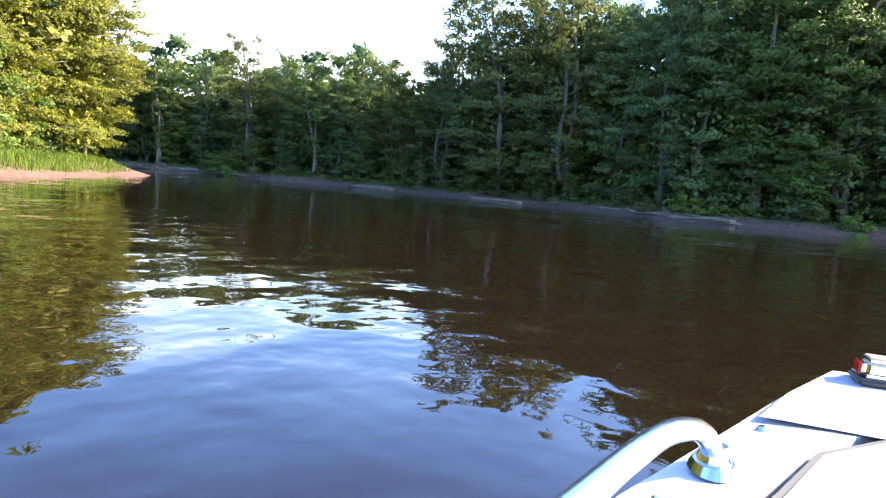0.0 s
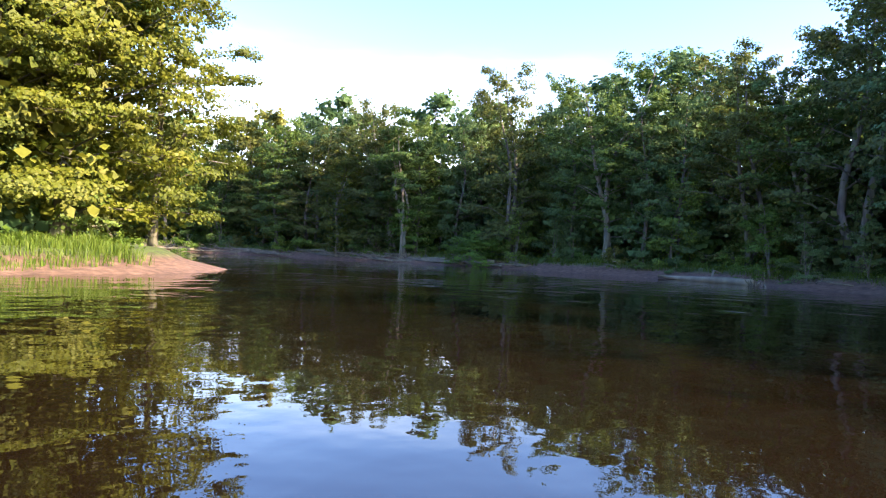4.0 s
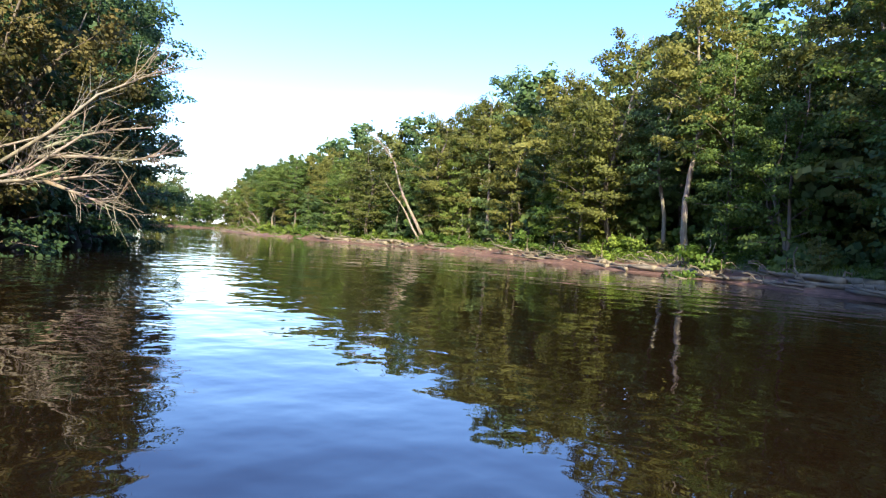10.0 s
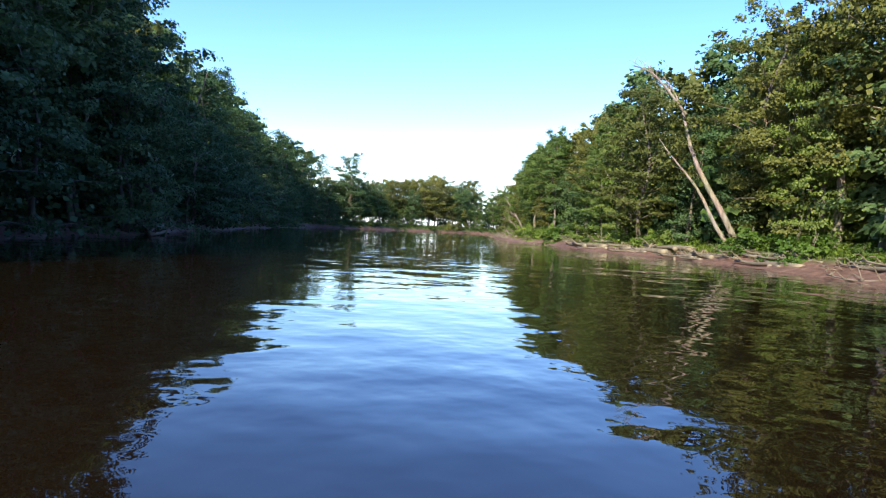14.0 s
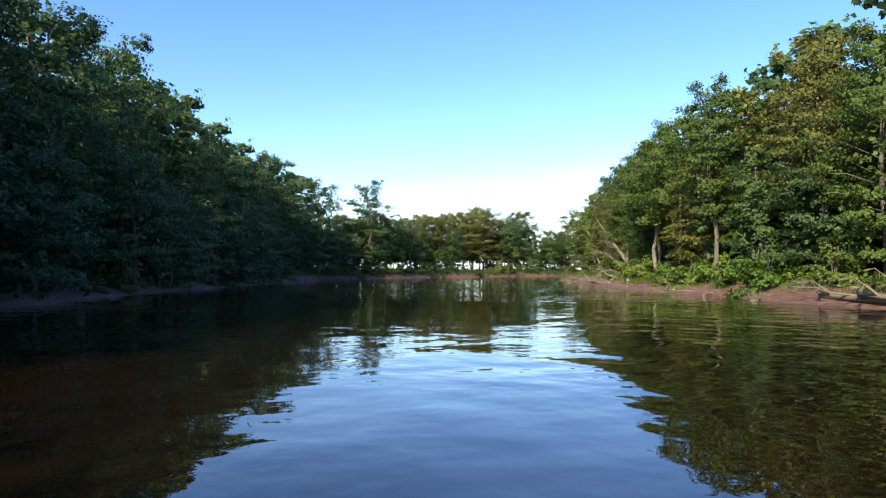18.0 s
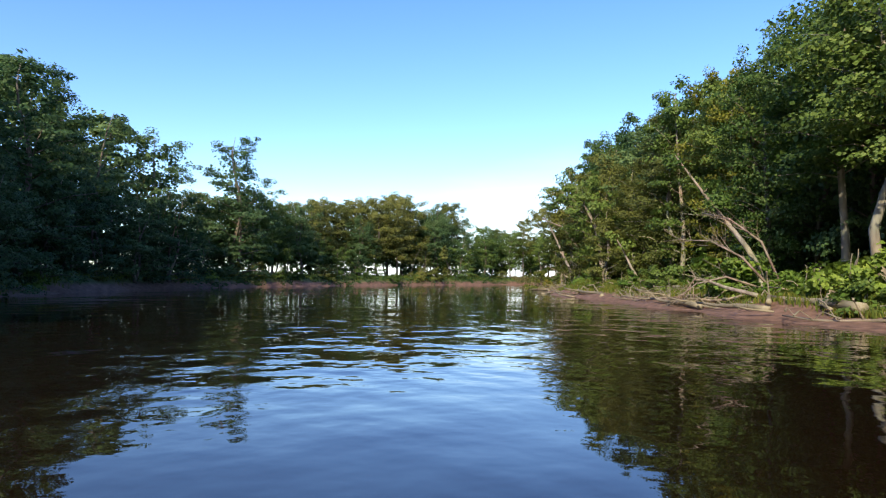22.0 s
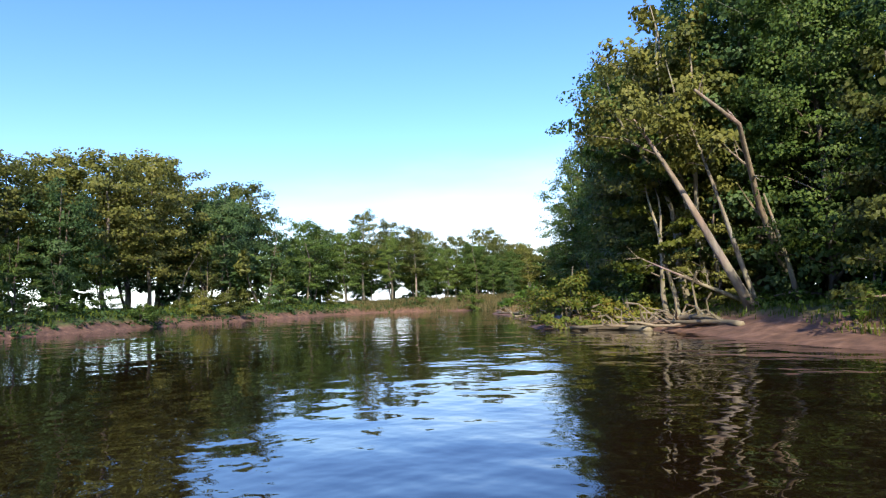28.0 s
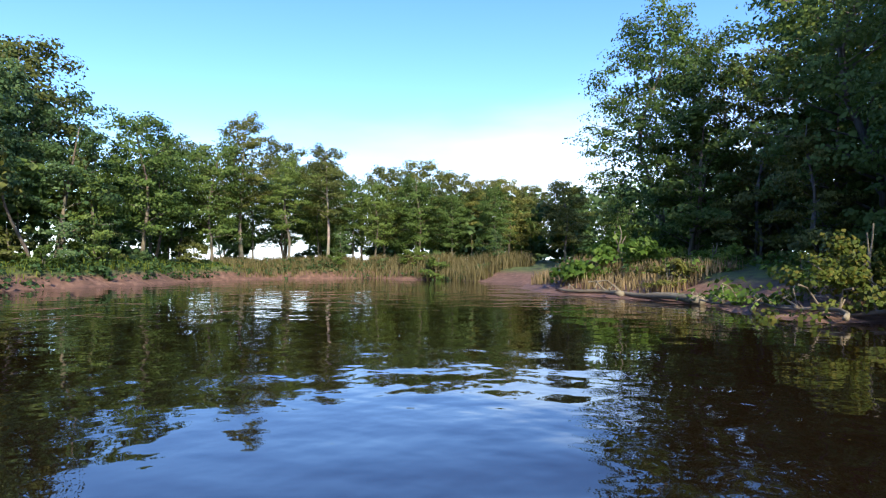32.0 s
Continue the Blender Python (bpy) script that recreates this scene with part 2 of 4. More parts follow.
# ---------------------------------------------------------------- helpers of this scene
def mesh_of(name, verts, faces, mat):
    me = bpy.data.meshes.new(name)
    me.from_pydata([tuple(v) for v in verts], [], faces)
    me.materials.append(mat)
    me.update()
    return me


def part(name, bm, mat, parent, label=""):
    me = bpy.data.meshes.new(name)
    bm.to_mesh(me)
    bm.free()
    me.materials.append(mat)
    ob = new(name, me)
    ob.parent = parent
    return tagged(ob, label) if label else ob


def tube(verts, faces, path, radii, sides=7):
    """Adds a tapered tube along a list of points."""
    base = len(verts)
    last = None
    for i, p in enumerate(path):
        p = Vector(p)
        q = Vector(path[min(i + 1, len(path) - 1)]) - Vector(path[max(i - 1, 0)])
        q.normalize()
        side = q.cross(Vector((0.13, 0.2, 1.0)) if abs(q.z) < 0.95 else Vector((1, 0.1, 0)))
        side.normalize()
        up = side.cross(q)
        for k in range(sides):
            a = 2 * math.pi * k / sides
            verts.append(p + (side * math.cos(a) + up * math.sin(a)) * radii[i])
    for i in range(len(path) - 1):
        for k in range(sides):
            a, b = base + i * sides + k, base + i * sides + (k + 1) % sides
            faces.append((a, b, b + sides, a + sides))
    tip = len(path) - 1
    faces.append(tuple(base + tip * sides + k for k in range(sides)))
    faces.append(tuple(base + k for k in reversed(range(sides))))


def leaf_cloud(rng, centres, sizes, counts, length, outs, flats, up=0.45):
    """Sprays of pointed, slightly folded leaves: flattened clouds round the centres, the blades turned up and outwards as leaves are."""
    counts = np.asarray(counts, int)
    pick = np.repeat(np.arange(len(counts)), counts)
    n_all = len(pick)
    size, flat = np.asarray(sizes, float)[pick, None], np.asarray(flats, float)[pick, None]
    out = np.asarray(outs, float)[pick]
    d = rng.normal(size=(n_all, 3))
    d *= (rng.random((n_all, 1)) ** 0.42) / np.linalg.norm(d, axis=1, keepdims=True)
    p = np.asarray(centres, float)[pick] + d * size * np.concatenate([np.ones((n_all, 2)) * 1.12, flat], 1)
    along = d[:, 0] * out[:, 0] + d[:, 1] * out[:, 1]
    p[:, 2] -= 0.26 * size[:, 0] * np.clip(along, -0.5, 1.2) ** 2
    soft = d * 0.7 + np.column_stack([out * 0.7, np.full(n_all, up)])
    n = rng.normal(size=(n_all, 3)) * 0.5 + soft
    n /= np.linalg.norm(n, axis=1, keepdims=True)
    a = rng.normal(size=(n_all, 3)) + np.column_stack([out * 0.8, np.full(n_all, -0.3)])
    a -= n * np.sum(a * n, axis=1, keepdims=True)
    a /= np.linalg.norm(a, axis=1, keepdims=True)
    b = np.cross(n, a)
    ln = (length if np.isscalar(length) else np.asarray(length)[pick, None]) * rng.uniform(0.65, 1.3, (n_all, 1))
    w = ln * rng.uniform(0.40, 0.54, (n_all, 1))
    quad = np.stack([p - a * ln * 0.5, p - b * w + n * ln * 0.08, p + a * ln * 0.5 - n * ln * 0.10, p + b * w + n * ln * 0.08], 1)
    soft = soft + n * 0.8
    soft /= np.linalg.norm(soft, axis=1, keepdims=True)
    return quad.reshape(-1, 3), np.repeat(soft, 4, axis=0)


def leaf_object(name, clouds, mat):
    """One mesh out of leaf clouds, four corners a leaf."""
    verts = np.concatenate([c[0] for c in clouds]).astype(np.float32)
    normals = np.concatenate([c[1] for c in clouds])
    me = bpy.data.meshes.new(name)
    n = len(verts)
    me.vertices.add(n)
    me.vertices.foreach_set("co", verts.ravel())
    me.loops.add(n)
    me.loops.foreach_set("vertex_index", np.arange(n, dtype=np.int32))
    me.polygons.add(n // 4)
    me.polygons.foreach_set("loop_start", np.arange(0, n, 4, dtype=np.int32))
    me.materials.append(mat)
    me.update(calc_edges=True)
    me.normals_split_custom_set_from_vertices(normals.tolist())
    return new(name, me)


def crown_profile(kind, u):
    """Half width of the crown, as a share of its widest, at height share u."""
    if kind == "tall":
        return (0.62 + 0.38 * math.sin(math.pi * min(0.5, 0.10 + 0.9 * u))) * math.sqrt(max(0.32, 1 - max(0.0, (u - 0.58) / 0.42) ** 2.6))
    if kind == "round":
        return max(0.28, math.sin(math.pi * (0.16 + 0.80 * u)) ** 0.6)
    if kind == "skirt":
        return math.sqrt(max(0.06, 1.0 - 0.96 * u ** 1.8))
    return 0.35 + 0.65 * u if u < 0.6 else 1.0 - 1.3 * (u - 0.6)


def tree(name, seed, height, radius, clear, kind, leaf_mat, bark, label, clumps=150, per=34, leaf=0.30, stems=1,
         girth=0.0115, lean=(0, 0), clump_size=0.85, category="tree", sides=7, core=1.0):
    """A thing with a trunk (limbs included) and a crown of boughs, each a tier of leafy sprays. clear: the bare share of the height;
    lean: how far the top is off the foot; core: how thick the inner foliage stands."""
    rng = np.random.default_rng(seed)
    thing = new(name)
    tagged(thing, label, category)
    wv, wf = [], []
    centres, sizes, counts, outs, flats = [], [], [], [], []
    inner, inner_out = [], []
    for s in range(stems):
        phase = rng.uniform(0, 6.28)
        spread = 0.0 if stems == 1 else 0.11 * height
        top = np.array((lean[0] + spread * math.cos(phase + 2.1 * s), lean[1] + spread * math.sin(phase + 2.1 * s), height * (1 - 0.1 * s)))
        foot = np.array((0.18 * s * math.cos(phase), 0.18 * s * math.sin(phase), -0.35))
        line, rad = [], []
        wob = rng.normal(size=(2, 2)) * height * 0.018
        steps = 9
        for i in range(steps + 1):
            u = i / steps
            p = foot + (top - foot) * np.array((u ** 1.2, u ** 1.2, u * 0.95))
            p[:2] += wob[0] * math.sin(u * 5) + wob[1] * math.sin(u * 9)
            line.append(p)
            rad.append(height * girth * (1.55 if i == 0 else 1.0) * (1 - u) ** 0.8 + 0.015)
        tube(wv, wf, line, rad, sides)

        def on_trunk(h):
            q = max(0.0, min(0.999, h)) * steps
            i = int(q)
            return line[i] + (line[i + 1] - line[i]) * (q - i), rad[i]

        sprays = 7
        boughs = max(3, clumps // (stems * sprays))
        for j in range(boughs):
            u = min(1.0, ((j + rng.random()) / boughs) ** 0.85)
            h = clear + (1 - clear) * u
            axis_at, thick = on_trunk(h)
            az = phase + j * 2.39996 + rng.normal() * 0.35
            way = np.array((math.cos(az), math.sin(az), 0))
            across = np.array((-way[1], way[0], 0))
            wide = radius * crown_profile(kind, u) * rng.uniform(0.72, 1.10)
            lift = wide * (0.10 + 0.75 * u) * rng.uniform(0.7, 1.2)
            start, _ = on_trunk(max(0.02, h - lift / height))
            end = axis_at + way * wide + np.array((0, 0, rng.normal() * 0.10 * wide))
            if sides > 4 and j % (1 if sides > 5 else 2) == 0 and h < 0.97:
                mid = (start + end) / 2 + np.array((0, 0, 0.10 * wide))
                r0 = max(0.02, thick * 0.36)
                tube(wv, wf, [start, mid, end], [r0, r0 * 0.6, 0.012], 4 if sides > 5 else 3)
            for k in range(sprays):
                f = 1.0 if k == 0 else rng.uniform(0.38, 1.02)
                c = start + (end - start) * f + np.array((0, 0, 0.10 * wide * math.sin(math.pi * f)))
                c = c + across * rng.normal() * 0.26 * wide * (1.15 - 0.5 * f) + np.array((0, 0, rng.normal() * 0.24 * clump_size))
                centres.append(c)
                sizes.append(clump_size * rng.uniform(0.48, 0.95) * (1 - 0.30 * u ** 3))
                counts.append(per * rng.uniform(0.6, 1.3))
                outs.append(way[:2] * (1 - 0.4 * u))
                flats.append(rng.uniform(0.30, 0.48) + 0.6 * u ** 4)
        for _ in range(int(core * 11 * radius * height * (1 - clear) / stems)):
            u = rng.random() * 0.93
            at, _ = on_trunk(clear + (1 - clear) * u)
            az = rng.uniform(0, 6.283)
            r = radius * crown_profile(kind, u) * 0.58 * math.sqrt(rng.random())
            inner.append(at + np.array((r * math.cos(az), r * math.sin(az), rng.normal() * 0.2)))
            inner_out.append((math.cos(az), math.sin(az)))
    trunk = new("trunk", mesh_of("trunk", wv, wf, bark))
    trunk.data.shade_smooth()
    trunk.parent = thing
    clouds = [leaf_cloud(rng, centres, sizes, counts, leaf, outs, flats)]
    if inner:
        clouds.append(leaf_cloud(rng, inner, [0.2] * len(inner), [1] * len(inner), max(leaf, min(0.40, 0.085 * radius)), inner_out, [1.0] * len(inner)))
    crown = leaf_object("crown", clouds, leaf_mat)
    crown.parent = thing
    return thing


def smooth_line(points, step):
    """Points every step metres or so along a rounded line through the given ones."""
    p = [Vector((*q, 0)) for q in points]
    out = []
    for i in range(len(p) - 1):
        a, b, c, d = p[max(i - 1, 0)], p[i], p[i + 1], p[min(i + 2, len(p) - 1)]
        n = max(1, round((c - b).length / step))
        for k in range(n):
            u = k / n
            out.append(0.5 * (2 * b + (c - a) * u + (2 * a - 5 * b + 4 * c - d) * u * u + (3 * b - a - 3 * c + d) * u ** 3))
    out.append(p[-1])
    return out


# ---------------------------------------------------------------- plan: the two water lines
RIGHT = [(70, -170), (58, -120), (42, -80), (29, -56), (21.8, -40), (21.0, -31), (23.2, -20), (24.5, -7), (24.5, 6), (21.5, 15), (18, 24), (14.5, 31),
         (10.5, 37), (6, 43), (1, 48.5), (-6, 54), (-14, 59), (-22, 63.5), (-30, 67.5), (-38, 71), (-46, 74), (-54, 75.5), (-62, 76),
         (-70, 77.5), (-80, 79.5), (-90, 81.5), (-98, 84), (-105, 86), (-111, 88.5), (-118, 91), (-125, 93.5), (-131, 96.5),
         (-136, 101), (-139.5, 102.5), (-143, 102.2), (-144.6, 103.6), (-145.2, 106), (-145.8, 109.8), (-147.4, 112.6), (-149.4, 112.6), (-151.3, 111.1), (-153.0, 113.2), (-154.6, 115.6), (-157.2, 117.5), (-160.5, 120), (-163.5, 123.5), (-165.5, 127.5)]
LEFT = [(-130, -120), (-100, -80), (-68, -46), (-42, -27), (-22, -16), (-14, -6.5), (-9, -0.5), (-6, 3.4), (-7, 8.5), (-10, 14), (-15, 22),
        (-20, 27.5), (-25, 32), (-33, 36), (-44, 40.5), (-55, 44), (-68, 45.5), (-80, 48.5), (-95, 51), (-113, 55.5), (-125, 58.5),
        (-135, 61), (-146, 66), (-156, 74), (-164, 83), (-171, 92), (-177, 101), (-181, 110), (-184, 118), (-187, 125),
        (-185.5, 130.5), (-181, 133.8), (-175, 133), (-169, 130.5)]
right_line = smooth_line(RIGHT, 1.5)
left_line = smooth_line(LEFT, 1.5)
ring = np.array([(p.x, p.y) for p in right_line] + [(p.x, p.y) for p in reversed(left_line)])
seg_a, seg_b = ring, np.roll(ring, -1, axis=0)


def inland(px, py):
    """Distance from the water line: positive on land, negative in the river."""
    px, py = np.asarray(px, float), np.asarray(py, float)
    best = np.empty(px.shape)
    inside = np.empty(px.shape, bool)
    ax, ay = seg_a[:, 0][None], seg_a[:, 1][None]
    bx, by = seg_b[:, 0][None], seg_b[:, 1][None]
    dx, dy = bx - ax, by - ay
    for k in range(0, len(px), 4000):
        x, y = px[k:k + 4000, None], py[k:k + 4000, None]
        u = np.clip(((x - ax) * dx + (y - ay) * dy) / (dx * dx + dy * dy + 1e-12), 0, 1)
        best[k:k + 4000] = ((x - ax - u * dx) ** 2 + (y - ay - u * dy) ** 2).min(1)
        cross = ((ay > y) != (by > y)) & (x < dx * (y - ay) / np.where(dy == 0, 1e-12, dy) + ax)
        inside[k:k + 4000] = cross.sum(1) % 2 == 1
    return np.where(inside, -1, 1) * np.sqrt(best)


def rolling(px, py):
    return (0.10 * np.sin(px * 0.83 + 1.3 * np.sin(py * 0.41)) * np.sin(py * 0.71 + 0.9 * np.sin(px * 0.37))
            + 0.07 * np.sin(px * 1.9 + 2.0 * np.sin(py * 1.1)) * np.sin(py * 2.3))


def land_height(px, py):
    d = inland(px, py) + 0.5 * np.sin(px * 0.55 + py * 0.4) * np.sin(py * 0.33 - px * 0.21)
    middle = np.interp(py, (60, 75, 100, 120, 140, 150), (-132, -145, -156, -171, -177, -400))
    d = d * np.where((px < middle) & (d > 0), 2.6, 1.0)
    z = np.interp(d, (-8, -2, 0, 1.7, 2.7, 6, 14, 60), (-1.6, -0.45, 0.0, 0.32, 0.80, 1.0, 1.2, 1.5))
    return z + rolling(px, py) * np.clip(d * 0.5 + 0.3, 0, 1)


def ground_z(x, y):
    return float(land_height(np.array([float(x)]), np.array([float(y)]))[0])


def spread_axis(lo, hi, step, far):
    mid = list(np.arange(lo, hi + step * 0.5, step))
    out, s = [], step
    v = lo
    left = []
    while v > -far:
        s *= 1.45
        v -= s
        left.append(v)
    s, v = step, hi
    while v < far:
        s *= 1.45
        v += s
        out.append(v)
    return np.array(left[::-1] + mid + out)


gx, gy = spread_axis(-225, 60, 1.0, 3500), spread_axis(-75, 190, 1.0, 3500)
mx, my = np.meshgrid(gx, gy)
mz = land_height(mx.ravel(), my.ravel())
cols = len(gx)
quads = [(r * cols + c, r * cols + c + 1, (r + 1) * cols + c + 1, (r + 1) * cols + c) for r in range(len(gy) - 1) for c in range(cols - 1)]
ground = new("ground", mesh_of("ground", np.stack([mx.ravel(), my.ravel(), mz], 1).tolist(), quads, GROUND))
ground.data.shade_smooth()
tagged(ground, "reddish mud banks rising to a wooded floodplain floor", "ground", kind="structure")

wx, wy = np.linspace(-260, 140, 41), np.linspace(-220, 240, 47)
ux, uy = np.meshgrid(wx, wy)
wq = [(r * 41 + c, r * 41 + c + 1, (r + 1) * 41 + c + 1, (r + 1) * 41 + c) for r in range(46) for c in range(40)]
water = new("water", mesh_of("water", np.stack([ux.ravel(), uy.ravel(), np.zeros(ux.size)], 1).tolist(), wq, WATER))
tagged(water, "calm brown river water mirroring trees and sky", "water", kind="structure")

# ---------------------------------------------------------------- trees: one of each kind, then copies
MAPLE = "tall silver maple with layered green foliage on the bank"
kinds = {
    # Mostly olive here: the yellow of sunlit foliage is put into the colour.
    "tall": (19, [tree("maple_tree", 11 + i, 19, 4.3, 0.10, "tall", m, BARK, MAPLE, 300, 66, 0.175, 1 + i % 2, clump_size=1.0) for i, m in enumerate((LEAF_GREEN, LEAF_OLIVE, LEAF_OLIVE, LEAF_OLIVE, LEAF_GREEN))]),
    "high": (18, [tree("maple_tree", 31 + i, 18, 3.7, 0.36, "round", m, (BARK, BARK_PALE, BARK)[i], "slender maple with a bare grey trunk and high crown", 200, 60, 0.18, clump_size=1.0) for i, m in enumerate((LEAF_GREEN, LEAF_OLIVE, LEAF_DARK))]),
    "skirt": (11, [tree("maple_tree", 51 + i, 11, 3.6, 0.03, "skirt", m, BARK, "bushy young maple with branches down to the ground", 180, 56, 0.165, 2, clump_size=0.85) for i, m in enumerate((LEAF_GREEN, LEAF_DARK, LEAF_OLIVE))]),
    "mid": (19, [tree("maple_tree", 61 + i, 19, 4.5, 0.06, "tall", m, BARK, "tall maple in a dense shaded stand", 250, 50, 0.21, 1 + i % 2, clump_size=1.15, sides=5) for i, m in enumerate((LEAF_DARK, LEAF_GREEN, LEAF_DARK, LEAF_GREEN))]),
    "low": (11, [tree("maple_tree", 66 + i, 11, 3.8, 0.02, "skirt", m, BARK, "spreading maple with branches hanging to the water", 130, 40, 0.23, 2, clump_size=1.0, sides=5) for i, m in enumerate((LEAF_DARK, LEAF_GREEN))]),
    "gold": (17, [tree("maple_tree", 71 + i, 17, 4.6, 0.08, "tall", LEAF_SUN_GOLD, BARK, "tall maple with sunlight put into its yellow-green foliage", 330, 72, 0.15, 1 + i, clump_size=0.88) for i in range(2)]),
    # Next two kinds carry shade in their leaf colour.
    "shade": (19, [tree("maple_tree", 76 + i, 19, 4.4, 0.05, "tall", m, BARK, "tall maple with boughs down to the water, shade put into its leaf colour", 290, 58, 0.185, 1 + i % 2, clump_size=1.0) for i, m in enumerate((LEAF_SHADED, LEAF_SHADED, LEAF_DARK))]),
    "shaded_low": (11, [tree("maple_tree", 56 + i, 11, 3.8, 0.02, "skirt", m, BARK, "spreading maple with branches hanging to the water, shade put into its leaf colour", 170, 50, 0.17, 2, clump_size=0.9) for i, m in enumerate((LEAF_SHADED, LEAF_SHADED))]),
    "cool": (20, [tree("maple_tree", 141 + i, 20, 4.3, 0.05 + 0.12 * (i == 1), "tall", m, (BARK, BARK_PALE, BARK, BARK)[i], "tall maple on the shaded bank, skylight put into its cool green foliage", 300, 60, 0.175, 1 + i % 2, clump_size=0.95) for i, m in enumerate((LEAF_SKYLIT, LEAF_GREEN, LEAF_SKYLIT, LEAF_OLIVE))]),
    "cool_low": (8, [tree("maple_tree", 146 + i, 8, 3.0, 0.02, "skirt", m, BARK, "low bushy maple at the foot of the wood", 120, 50, 0.155, 2, clump_size=0.75) for i, m in enumerate((LEAF_SKYLIT, LEAF_BUSH))]),
    "back": (19, [tree("forest_tree", 81 + i, 19, 4.4, 0.15, "round", m, BARK, "forest tree behind the front row of the wood", 100, 26, 0.46, sides=5, clump_size=1.4) for i, m in enumerate((LEAF_GREEN, LEAF_DARK, LEAF_OLIVE))]),
    "thicket": (5, [tree("understory_sapling", 86 + i, 5, 2.8, 0.02, "skirt", m, BARK, "dense sapling in the shade of the wood", 44, 18, 0.46, 1, sides=4, clump_size=1.0) for i, m in enumerate((LEAF_DARK, LEAF_GREEN))]),
    "far": (14, [tree("riverside_tree", 91 + i, 14, 3.6, 0.22, "tall", m, BARK, "dark-stemmed tree in a thin row on the bank", 270, 44, 0.19, 1 + i % 2, sides=5, clump_size=1.1) for i, m in enumerate((LEAF_GREEN, LEAF_DARK, LEAF_OLIVE))]),
    "fine": (14, [tree("maple_tree", 111 + i, 14, 3.3, 0.05, "tall", m, (BARK, BARK_PALE, BARK)[i], "riverside maple with dense small green leaves", 360, 66, 0.135, 1 + i % 2, clump_size=0.98) for i, m in enumerate((LEAF_GREEN, LEAF_OLIVE, LEAF_GREEN))]),
    "fine_low": (8, [tree("maple_tree", 116 + i, 8, 2.7, 0.02, "skirt", m, BARK, "young maple with small leaves down to the ground", 160, 56, 0.14, 2, clump_size=0.65) for i, m in enumerate((LEAF_GREEN, LEAF_OLIVE))]),
    "stem": (13, [tree("maple_tree", 121 + i, 13, 3.2, 0.40, "round", m, BARK_PALE, "slim maple with a bare pale trunk and a spreading crown", 230, 66, 0.14, 1 + i, clump_size=0.95) for i, m in enumerate((LEAF_GREEN, LEAF_OLIVE))]),
    # Stand for sunlit clumps; the brighter leaf colour holds the sunlight.
    "bright": (9, [tree("maple_tree", 126 + i, 9, 2.9, 0.06, "tall", LEAF_BUSH, BARK, "young maple with sunlight put into its bright green leaves", 160, 50, 0.17, 1 + i, clump_size=0.85) for i in range(2)]),
    "sprout": (1.5, [tree("shrub", 131 + i, 1.5, 1.35, 0.02, "skirt", m, BARK, "low fresh green shrub along the bank", 35, 30, 0.14, 3, 0.008, clump_size=0.48, category="shrub", sides=4) for i, m in enumerate((LEAF_BUSH, LEAF_GREEN, LEAF_BUSH))]),
    "shrub": (2.3, [tree("shrub", 101 + i, 2.3, 1.45, 0.02, "skirt", m, BARK, "low leafy shrub at the edge of the wood", 42, 30, 0.15, 3, 0.008, clump_size=0.5, category="shrub", sides=4) for i, m in enumerate((LEAF_GREEN, LEAF_BUSH, LEAF_OLIVE, LEAF_DARK))]),
}
used = set()


def put_tree(kind, x, y, height=None, turn=0.0, pick=0, wide=1.0, label="", group=""):
    own, sources = kinds[kind]
    src = sources[pick % len(sources)]
    s = (height or own) / own
    m = pose(x, y, ground_z(x, y) - 0.03, 0, 0, turn) @ Matrix.Diagonal((s * wide, s * wide, s, 1))
    if src.name in used:
        made = copy_thing(src, m)
    else:
        used.add(src.name)
        src.matrix_basis = m
        made = src
    return tagged(made, label, "", group)


def share(line, x, y):
    """How far along a line its point nearest to (x, y) lies."""
    return min(range(len(line)), key=lambda i: (line[i].x - x) ** 2 + (line[i].y - y) ** 2)


def wood(line, side, start, end, rows, height_at, seed, group, keep_off=()):
    """Rows of trees along a water line. rows: distance inland, kinds, spacing. side: +1 when land lies to the right of the way."""
    rng = random.Random(seed)
    first, last = share(line, *start), share(line, *end)
    for depth, names, space in rows:
        run = 99.0
        for i in range(first, last):
            a, way = line[i], (line[i + 1] - line[i])
            run += way.length
            if run < space:
                continue
            way.normalize()
            run = rng.uniform(-0.25, 0.25) * space
            p = a + Vector((way.y, -way.x, 0)) * side * (depth + rng.uniform(-1.1, 1.1))
            if float(inland([p.x], [p.y])[0]) < min(depth - 1.2, 2.2):
                continue
            if any((p.x - kx) ** 2 + (p.y - ky) ** 2 < kr * kr for kx, ky, kr in keep_off):
                continue
            kind = rng.choice(names)
            h = height_at(p.x, p.y) * rng.uniform(0.88, 1.08)
            if kind in ("skirt", "low", "fine_low", "shaded_low"):
                h *= 0.58
            if kind == "cool_low":
                h = rng.uniform(4.0, 8.0)
            if kind == "thicket":
                h = rng.uniform(3.6, 6.5)
            if kind == "bright":
                h = rng.uniform(6.0, 9.5)
            if kind == "sprout":
                h = rng.uniform(0.9, 1.9)
            if kind == "shrub":
                h = rng.uniform(1.0, 2.6)
            put_tree(kind, p.x, p.y, h, rng.uniform(0, 360), rng.randrange(12), rng.uniform(0.9, 1.2), group=group)


